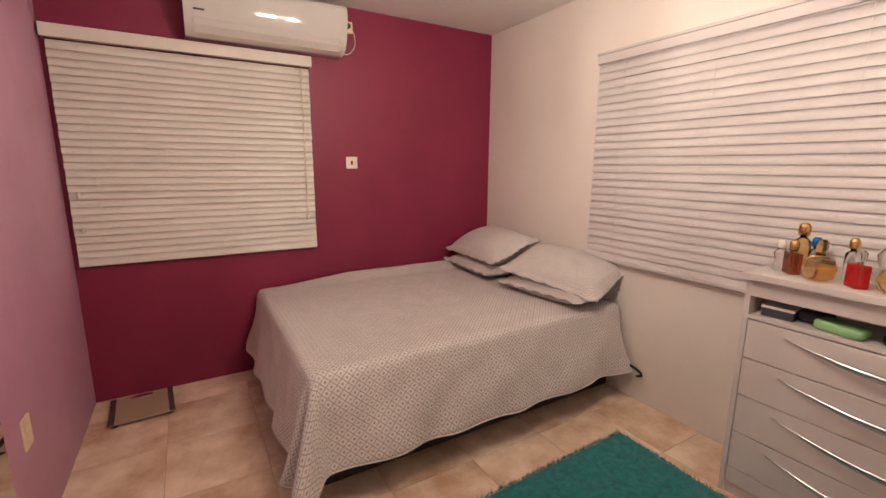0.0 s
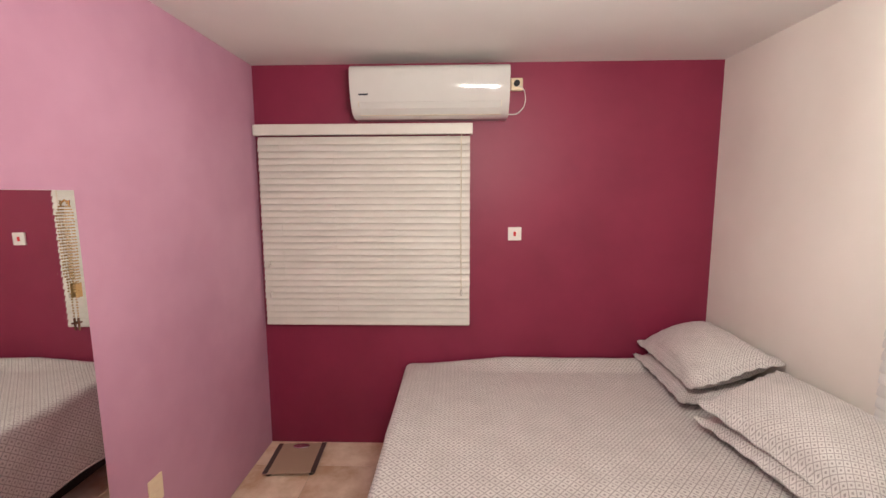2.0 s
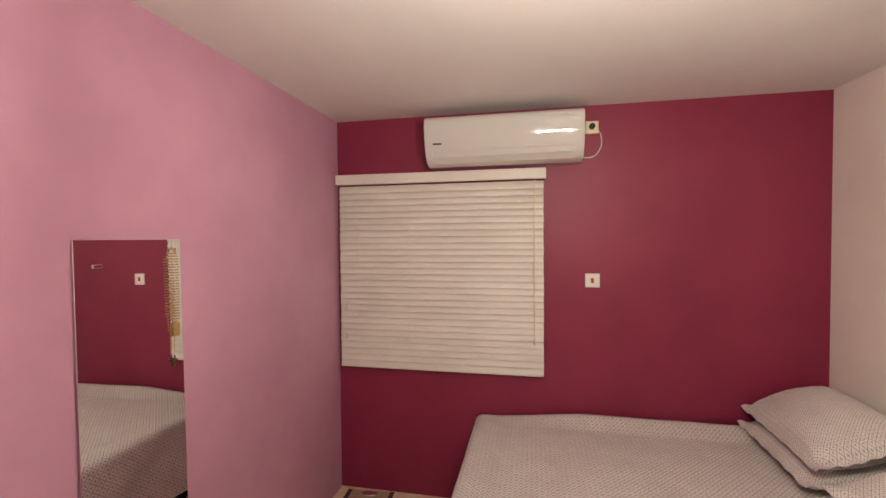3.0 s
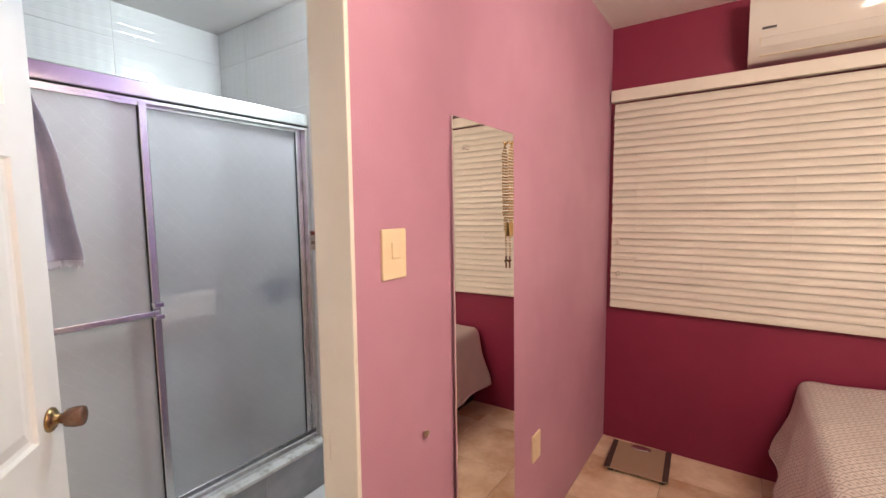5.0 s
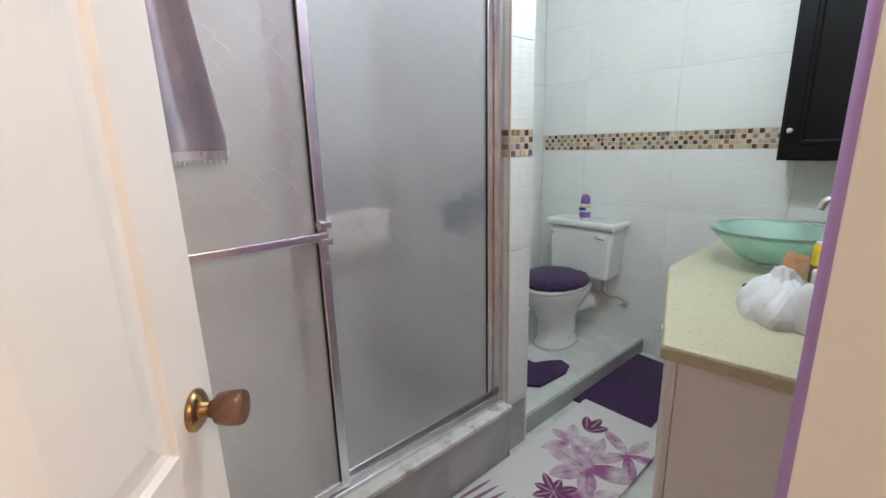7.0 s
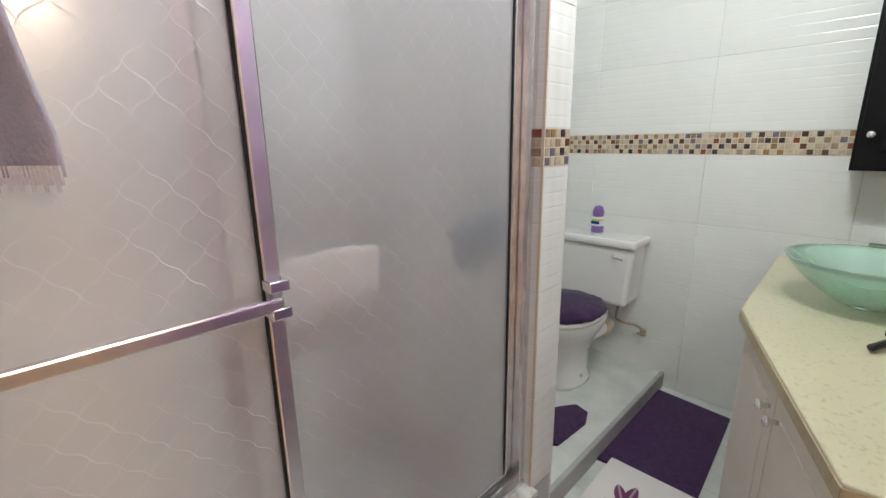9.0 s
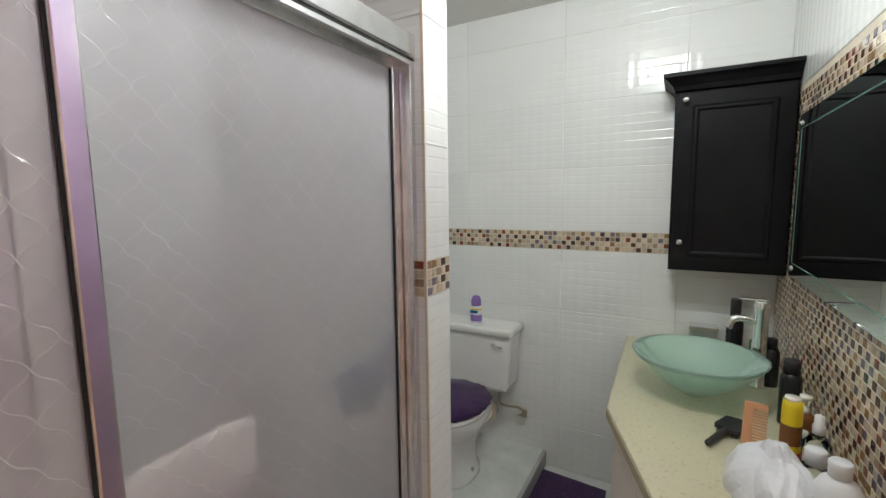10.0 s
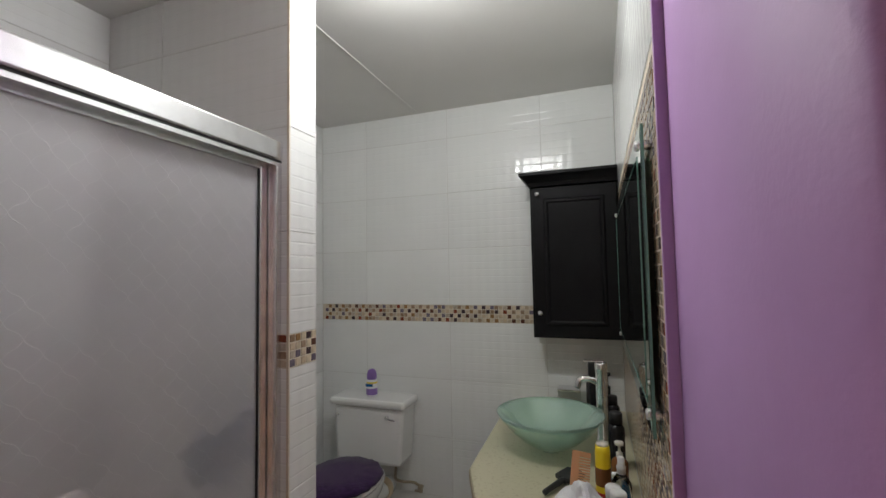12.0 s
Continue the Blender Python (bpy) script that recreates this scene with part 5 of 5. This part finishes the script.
bottle("lotion_bottle", 0.125, 3.8, [(0.030, 0), (0.032, 0.006), (0.032, 0.15), (0.022, 0.165), (0.014, 0.17)], "bottle_black", "black lotion bottle behind the tap", [(0.020, 0.17), (0.021, 0.25), (0.018, 0.256)], "dark")
bottle("soap_bottle", 0.19, 3.6, [(0.034, 0), (0.036, 0.01), (0.036, 0.13), (0.018, 0.15), (0.012, 0.16)], "bottle_green", "dark green soap bottle with a black pump", [(0.014, 0.16), (0.014, 0.19), (0.006, 0.195), (0.006, 0.235), (0.016, 0.237), (0.016, 0.25)], "dark")
bottle("shampoo_bottle", 0.208, 3.5, [(0.026, 0), (0.028, 0.005), (0.028, 0.13), (0.018, 0.145)], "bottle_black", "short black bottle beside the basin", [(0.020, 0.145), (0.020, 0.175), (0.017, 0.178)], "dark")
bottle("hair_spray", 0.212, 3.19, [(0.027, 0), (0.028, 0.004), (0.028, 0.15), (0.018, 0.165)], "bottle_black", "tall black hair spray can", [(0.022, 0.165), (0.022, 0.20), (0.018, 0.204)], "dark")
bottle("oil_bottle", 0.215, 3.03, [(0.024, 0), (0.026, 0.005), (0.026, 0.095), (0.014, 0.11)], "bottle_brown", "brown oil bottle with a cream pump", [(0.010, 0.11), (0.010, 0.125), (0.004, 0.127), (0.004, 0.148), (0.014, 0.149), (0.014, 0.158)], "plastic")
t = bottle("gel_tube", 0.165, 2.915, [(0.020, 0), (0.021, 0.004), (0.022, 0.04), (0.022, 0.165), (0.020, 0.185)], "yellow", "upright yellow hair gel tube with a white top", [(0.019, 0.185), (0.017, 0.192)], "plastic")
part("label_print", lathe([(0.0225, 0.07), (0.0228, 0.072), (0.0228, 0.12), (0.0225, 0.122)], 20), "bottle_brown", t, "brown printed picture")
part("label_stripe", lathe([(0.0225, 0.03), (0.0228, 0.032), (0.0228, 0.05), (0.0225, 0.052)], 20), "red", t, "red and dark stripe")
bottle("spray_bottle", 0.215, 2.9, [(0.026, 0), (0.028, 0.005), (0.028, 0.09), (0.012, 0.115)], "clear", "clear spray bottle with a white nozzle", [(0.012, 0.115), (0.013, 0.135), (0.010, 0.14), (0.010, 0.16), (0.006, 0.163)], "bottle_white")
bottle("cream_bottle", 0.19, 2.8, [(0.024, 0), (0.026, 0.006), (0.026, 0.08), (0.016, 0.09)], "clear", "small clear bottle with a white cap", [(0.020, 0.085), (0.021, 0.118), (0.018, 0.122)], "bottle_white")
bottle("lotion_bottle", 0.2, 2.68, [(0.036, 0), (0.040, 0.008), (0.040, 0.10), (0.030, 0.12), (0.016, 0.13)], "bottle_white", "round white lotion bottle with a white cap", [(0.019, 0.13), (0.020, 0.16), (0.017, 0.164)], "bottle_white")
sm = bottle("small_bottle", 0.2, 2.965, [(0.017, 0), (0.018, 0.004), (0.018, 0.06), (0.010, 0.07)], "blue_cap", "small blue bottle with a white cap", [(0.011, 0.07), (0.011, 0.085)], "bottle_white")
gl = thing("soap_dish", "clear square dish with a chrome rim behind the basin", "dish", pose(0.01, 3.84, 0.83))
bm = box(-0.055, 0.055, -0.04, 0.04, 0, 0.10, 0.004)
part("tank", bm, "clear", gl)
part("rim", box(-0.058, 0.058, -0.043, 0.043, 0.10, 0.112, 0.003), "chrome", gl)
# comb, brush and thin bag
cb = thing("hair_comb", "peach plastic comb leaning among the bottles", "comb", Matrix.Translation((0.125, 2.965, 0.896)) @ pose(0, 0, 0, -22, 10, 12) @ Matrix(((0, 0, -1, 0), (0, 1, 0, 0), (1, 0, 0, 0), (0, 0, 0, 1))))
part("back", box(-0.066, 0.066, 0, 0.005, 0.034, 0.058, 0.002), "peach", cb)
for x in (-0.060, 0.060):
    part("end_guard", box(x - 0.006, x + 0.006, 0.0004, 0.0046, 0.0, 0.035, 0.001), "peach", cb)
for k in range(14):
    part("tooth", box(-0.052 + k * 0.0078, -0.0465 + k * 0.0078, 0.0008, 0.0042, 0.0, 0.0345), "peach", cb)
hb = thing("hair_brush", "black hair brush lying on the worktop", "brush", pose(0.055, 3.05, 0.848, 0, 0, 62))
part("head", extrude_outline([(-0.03, -0.035), (0.045, -0.035), (0.055, 0), (0.045, 0.035), (-0.03, 0.035), (-0.042, 0)], -0.006, 0.010, 0.004), "dark", hb)
part("handle", tube(arc([(-0.035, 0, 0.002), (-0.08, 0, 0.0), (-0.14, 0, -0.004)]), 0.009, 10), "dark", hb, "", True)
bm = bmesh.new()
for i in range(7):
    for j in range(5):
        bm_box(bm, -0.025 + i * 0.011, -0.023 + i * 0.011, -0.026 + j * 0.013, -0.024 + j * 0.013, -0.018, -0.005)
part("bristles", bm, "dark", hb)
bm = bmesh.new()
bmesh.ops.create_icosphere(bm, subdivisions=4, radius=0.10)
for v in bm.verts:
    q = v.co.normalized()
    ang = math.atan2(q.y, q.x)
    crease = 0.10 * abs(math.sin(2.5 * ang + 1.2 * q.z)) + 0.06 * abs(math.sin(4.5 * ang - 3 * q.z + 0.6)) + 0.10 * noise.noise(q * 2.1)
    up = max(q.z, -0.25)
    v.co = Vector((q.x * 0.080, q.y * 0.115, 0)) * (1.02 + crease) * (1.0 - 0.42 * max(0.0, up) ** 1.4)
    v.co.z = -0.033 + 0.095 * max(0.0, up + 0.25) ** 0.9 * (1 + 0.8 * crease) + (0.012 if q.z > 0.9 else 0.0)
bg = part("plastic_bag", bm, "white_bag")
bg.matrix_basis = pose(0.11, 2.76, 0.863, 0, 0, 20)
tagged(bg, "crumpled thin white plastic bag on the worktop", "bag")


# ---- wall cabinet ----
def wall_cabinet():
    c = thing("wall_cabinet", "black wooden wall cabinet with two chrome knobs", "cabinet", pose(-0.145, BACK, 0))
    W, D, Z0, Z1 = 0.417, 0.185, 1.208, 1.965
    part("body", box(0, W, -D, 0.0, Z0, Z1, 0.002), "black_wood", c)
    d = part("cabinet_door", box(0.012, W - 0.006, -D - 0.022, -D - 0.002, Z0 + 0.008, Z1 - 0.008, 0.003), "black_wood", c)
    bm = bmesh.new()
    prof = [(0.055, -D - 0.0225), (0.062, -D - 0.028), (0.072, -D - 0.028), (0.080, -D - 0.0225)]
    rings = []
    for inset, y in prof:
        x0, x1, z0, z1 = 0.012 + inset, W - 0.006 - inset, Z0 + 0.008 + inset, Z1 - 0.008 - inset
        rings.append([bm.verts.new((x, y, z)) for x, z in ((x0, z0), (x1, z0), (x1, z1), (x0, z1))])
    for a, b in zip(rings, rings[1:]):
        for q in range(4):
            bm.faces.new((a[q], a[(q + 1) % 4], b[(q + 1) % 4], b[q]))
    part("moulding", bm, "black_wood", d)
    for z in (1.334, 1.925):
        k = part("knob", lathe([(0.005, 0), (0.005, 0.012), (0.012, 0.018), (0.013, 0.024), (0.006, 0.029)], 16), "chrome", d, "round chrome knob", True)
        k.matrix_basis = pose(0.042, -D - 0.022, z, 90, 0, 0)
    bm = bmesh.new()
    rings = []
    for o, z in ((0.0, Z1), (0.004, Z1), (0.010, Z1 + 0.018), (0.030, Z1 + 0.040), (0.046, Z1 + 0.052), (0.046, Z1 + 0.066)):
        rings.append([bm.verts.new((x, y, z)) for x, y in ((-o, 0), (-o, -D - 0.02 - o), (W, -D - 0.02 - o), (W, 0))])
    for a, b in zip(rings, rings[1:]):
        for q in range(4):
            bm.faces.new((a[q], a[(q + 1) % 4], b[(q + 1) % 4], b[q]))
    bm.faces.new(rings[0][::-1])
    bm.faces.new(rings[-1])
    part("crown", bm, "black_wood", c, "flared black crown moulding")
    return c


wall_cabinet()
MY0, MY1, MZ0, MZ1 = 2.385, 3.585, 1.235, 1.808
bmr = thing("bathroom_mirror", "wide frameless mirror hung over the basin", "mirror", pose(TILE, 0, 0))
BV = 0.052
part("glass", box(-0.022, -0.016, MY0 + BV, MY1 - BV, MZ0 + BV, MZ1 - BV), "mirror", bmr)
bm = bmesh.new()
o = [bm.verts.new((-0.0197, y, z)) for y, z in ((MY0, MZ0), (MY1, MZ0), (MY1, MZ1), (MY0, MZ1))]
i_ = [bm.verts.new((-0.0215, y, z)) for y, z in ((MY0 + BV, MZ0 + BV), (MY1 - BV, MZ0 + BV), (MY1 - BV, MZ1 - BV), (MY0 + BV, MZ1 - BV))]
for q in range(4):
    bm.faces.new((o[q], o[(q + 1) % 4], i_[(q + 1) % 4], i_[q]))
part("bevel", bm, "mirror_bevel", bmr, "wide bevelled mirror edge")
bm = bmesh.new()
for y0, y1, z0, z1 in ((MY0 + BV - 0.004, MY1 - BV + 0.004, MZ0 + BV - 0.004, MZ0 + BV), (MY0 + BV - 0.004, MY1 - BV + 0.004, MZ1 - BV, MZ1 - BV + 0.004),
                       (MY0 + BV - 0.004, MY0 + BV, MZ0 + BV, MZ1 - BV), (MY1 - BV, MY1 - BV + 0.004, MZ0 + BV, MZ1 - BV)):
    bm_box(bm, -0.0228, -0.0195, y0, y1, z0, z1)
part("bevel_line", bm, "mirror_edge", bmr, "greenish bevel line")
bm = box(-0.0182, -0.013, MY0 - 0.002, MY1 + 0.002, MZ0 - 0.002, MZ1 + 0.002)
part("backing", bm, "mirror_edge", bmr, "greenish glass edge")
for y in (MY0 + 0.036, MY1 - 0.036):
    for z in (MZ0 + 0.030, MZ1 - 0.030):
        s_ = part("standoff", lathe([(0.010, 0.0), (0.010, 0.013), (0.011, 0.023), (0.007, 0.027)], 14), "chrome", bmr)
        s_.matrix_basis = pose(0.0, y, z, 0, -90, 0)

bl = thing("ceiling_light", "bathroom ceiling light with two bright white bulbs", "lamp", pose(-0.27, 2.58, H))
part("base", lathe([(0.10, -0.02), (0.12, -0.012), (0.12, 0)], 32), "plastic", bl)
for x in (-0.085, 0.085):
    part("socket", lathe([(0.018, -0.05), (0.022, -0.02)], 16, (x, 0, 0)), "plastic", bl)
    part("bulb", lathe([(0.008, -0.125), (0.026, -0.115), (0.035, -0.092), (0.030, -0.068), (0.017, -0.050)], 20, (x, 0, 0)), "bath_lamp", bl, "bright white bulb", True)



# ---- tiles and mosaic ----
def piece(parent, data, name, m):
    ob = new(name, data)
    ob.parent = parent
    ob.matrix_basis = m
    return ob


_cache = {}
def tile_mesh(w, h, material, th=0.010, gap=0.003, bev=0.001):
    key = (round(w, 4), round(h, 4), material, th)
    if key not in _cache:
        bm = bmesh.new()
        w2, h2 = w / 2 - gap / 2, h / 2 - gap / 2
        lo = [bm.verts.new((x, y, -0.003)) for x, y in ((-w2, -h2), (w2, -h2), (w2, h2), (-w2, h2))]
        md = [bm.verts.new((x, y, th - bev)) for x, y in ((-w2, -h2), (w2, -h2), (w2, h2), (-w2, h2))]
        w3, h3 = w2 - bev, h2 - bev
        hi = [bm.verts.new((x, y, th)) for x, y in ((-w3, -h3), (w3, -h3), (w3, h3), (-w3, h3))]
        for a, b in ((lo, md), (md, hi)):
            for k in range(4):
                bm.faces.new((a[k], a[(k + 1) % 4], b[(k + 1) % 4], b[k]))
        bm.faces.new(hi)
        _cache[key] = mesh("tile", bm, material)
    return _cache[key]


def lay(parent, basis, us, vs, material, name="tile", th=0.010, gap=0.003, skip=None):
    """Tiles between the joints us and vs on the plane given by basis, whose z is the outward side."""
    for u0, u1 in zip(us, us[1:]):
        for v0, v1 in zip(vs, vs[1:]):
            if skip and skip((u0 + u1) / 2, (v0 + v1) / 2):
                continue
            piece(parent, tile_mesh(u1 - u0, v1 - v0, material, th, gap), name, basis @ pose((u0 + u1) / 2, (v0 + v1) / 2, 0))


def joints(a, b, first, pitch):
    out = [a]
    k = math.floor((a - first) / pitch) + 1
    while first + k * pitch < b - 0.01:
        if first + k * pitch > a + 0.01:
            out.append(first + k * pitch)
        k += 1
    return out + [b]


ob = bpy.data.objects
ROWS_LOW = [0.0, 0.255, 0.588, 0.921, 1.254]
ROWS_HIGH = [1.352, 1.682, 2.012, 2.342, H]
floor_bath, floor_bed = ob["floor_bathroom"], ob["floor_bedroom"]
lay(floor_bed, pose(0, 0, -0.010), joints(PINK, WHITE, 2.57, 0.44), joints(REAR, BACK, 2.32, 0.44), "floor_tile")
lay(floor_bed, pose(0, 0, -0.010), [BATH, PINK], joints(D0, D1, 1.36, 0.44), "floor_tile")
lay(floor_bath, pose(0, 0, -0.010), joints(-0.83, BATH, -0.40, 0.33), joints(0.55, BACK, 2.60, 0.33), "bath_floor")
back = pose(0, BACK + 0.010, 0, 90, 0, 0)
xs = joints(SHOWER, TILE, -0.655, 0.55)
for rows in (ROWS_LOW, ROWS_HIGH):
    lay(ob["wall_bath_north"], back, xs, rows, "wave")
west = Matrix(((0, 0, 1, SHOWER - 0.010), (1, 0, 0, 0), (0, 1, 0, 0), (0, 0, 0, 1)))
for rows in (ROWS_LOW, [1.254, 1.352], ROWS_HIGH):
    lay(ob["wall_bath_west"], west, joints(1.03, 2.582, 2.03, 0.55), rows, "wave")
    lay(ob["wall_bath_west"], west, joints(2.692, BACK, 3.35, 0.55), rows, "wave")
front = Matrix(((0, 0, 1, FRONT - 0.010), (1, 0, 0, 0), (0, 1, 0, 0), (0, 0, 0, 1)))
div = ob["wall_divider"]
south = pose(0, 2.580, 0, 90, 0, 0)
north = pose(0, 2.694, 0, 90, 0, 180)
COL_ROWS = [SILL, 0.56, 0.905, 1.262], [1.362, 1.672, 1.995, 2.318, H]
for rows in COL_ROWS:
    lay(div, front, [2.570, 2.704], rows, "wave")
    lay(div, south, joints(SHOWER, FRONT, -1.25, 0.55), rows, "wave")
lay(div, south, [SHOWER, -0.765], [1.262, 1.362], "wave")
for rows in (ROWS_LOW, [1.254, 1.352], ROWS_HIGH):
    lay(div, north, joints(-FRONT, -SHOWER, 1.25, 0.55), rows, "wave")
structure("trim_corner", box(FRONT - 0.006, FRONT + 0.002, 2.568, 2.573, SILL, H), "mosaic_grout", "thin cream tile corner trim")
lay(div, front, [2.582, 2.692], [0.0, SILL - 0.02], "curb_tile")
curb = Matrix(((0, 0, 1, -0.690), (1, 0, 0, 0), (0, 1, 0, 0), (0, 0, 0, 1)))
lay(ob["curb_shower"], curb, joints(SY0, 2.570, 2.22, 0.33), [0.0, 0.226], "curb_tile")
east = Matrix(((0, 0, -1, TILE + 0.0075), (-1, 0, 0, 0), (0, 1, 0, 0), (0, 0, 0, 1)))
ew = ob["wall_bath_east"]
lay(ew, east, joints(-3.905, -2.31, -3.30, 0.55), [0.0, 0.255, 0.588, 0.832], "wave", th=0.008)
lay(ew, east, joints(-3.905, -2.31, -3.30, 0.55), [1.935, 2.26, H], "wave", th=0.008)

# mosaic: bands on the end wall and the divider, and the field behind the basin
MP = 0.0245
bm_data = tile_mesh(MP, MP, "mosaic", 0.008, 0.0035, 0.001)
pale_data = tile_mesh(MP, MP, "mosaic_pale", 0.008, 0.0035, 0.001)
def band(parent, basis, u0, u1, v0, n=4):
    k = int((u1 - u0) / MP + 0.5)
    w = (u1 - u0) / k
    for i in range(k):
        for j in range(n):
            piece(parent, pale_data if (i + j) % 2 else bm_data, "mosaic_tile", basis @ pose(u0 + (i + 0.5) * w, v0 + (j + 0.5) * MP, 0))


part("mosaic_bed", box(SHOWER, TILE, BACK + 0.0005, BACK + 0.010, 1.254, 1.352), "mosaic_grout", ob["wall_bath_north"])
band(ob["wall_bath_north"], pose(0, BACK + 0.006, 0, 90, 0, 0), SHOWER + 0.02, -0.145, 1.254)
part("mosaic_bed", box(FRONT - 0.014, FRONT - 0.0005, 2.572, 2.703, 1.262, 1.362), "mosaic_grout", div)
part("mosaic_bed", box(-0.765, FRONT - 0.003, 2.5708, 2.583, 1.262, 1.362), "mosaic_grout", div)
band(div, front @ pose(0, 0, 0.004), 2.574, 2.702, 1.264)
band(div, pose(0, 2.5765, 0, 90, 0, 0), -0.76, FRONT - 0.006, 1.264)
part("mosaic_bed", box(TILE + 0.0012, TILE + 0.011, 2.31, BACK, 0.83, 1.935), "mosaic_grout", ew)
nu, nv = int((3.90 - 2.315) / MP), int((1.935 - 0.835) / MP)
joined, count = [], 0
for i in range(nu):
    for j in range(nv):
        y, z = 2.325 + (i + 0.5) * MP, 0.835 + (j + 0.5) * MP
        if MY0 + 0.03 < y < MY1 - 0.03 and MZ0 + 0.03 < z < MZ1 - 0.03:
            continue
        m = east @ pose(-y, z, 0)
        if y < 2.46 and count < 290:
            piece(ew, pale_data if (i + j) % 2 else bm_data, "mosaic_tile", m)
            count += 1
        else:
            joined.append((m, (i + j) % 2))
verts, faces = [], []
base = [tuple(v.co) for v in bm_data.vertices]
polys = [tuple(p.vertices) for p in bm_data.polygons]
slots = []
for m, pale in joined:
    slots += [pale] * len(polys)
    o = len(verts)
    verts += [tuple(m @ Vector(c)) for c in base]
    faces += [tuple(o + i for i in p) for p in polys]
d = bpy.data.meshes.new("mosaic_field")
d.from_pydata(verts, [], faces)
d.materials.append(M["mosaic_joined"])
d.materials.append(M["mosaic_pale_joined"])
d.polygons.foreach_set("material_index", slots)
mf = new("mosaic_field", d)
mf.parent = ew
tagged(mf, "field of small brown, red and cream glass mosaic", kind="stuff")
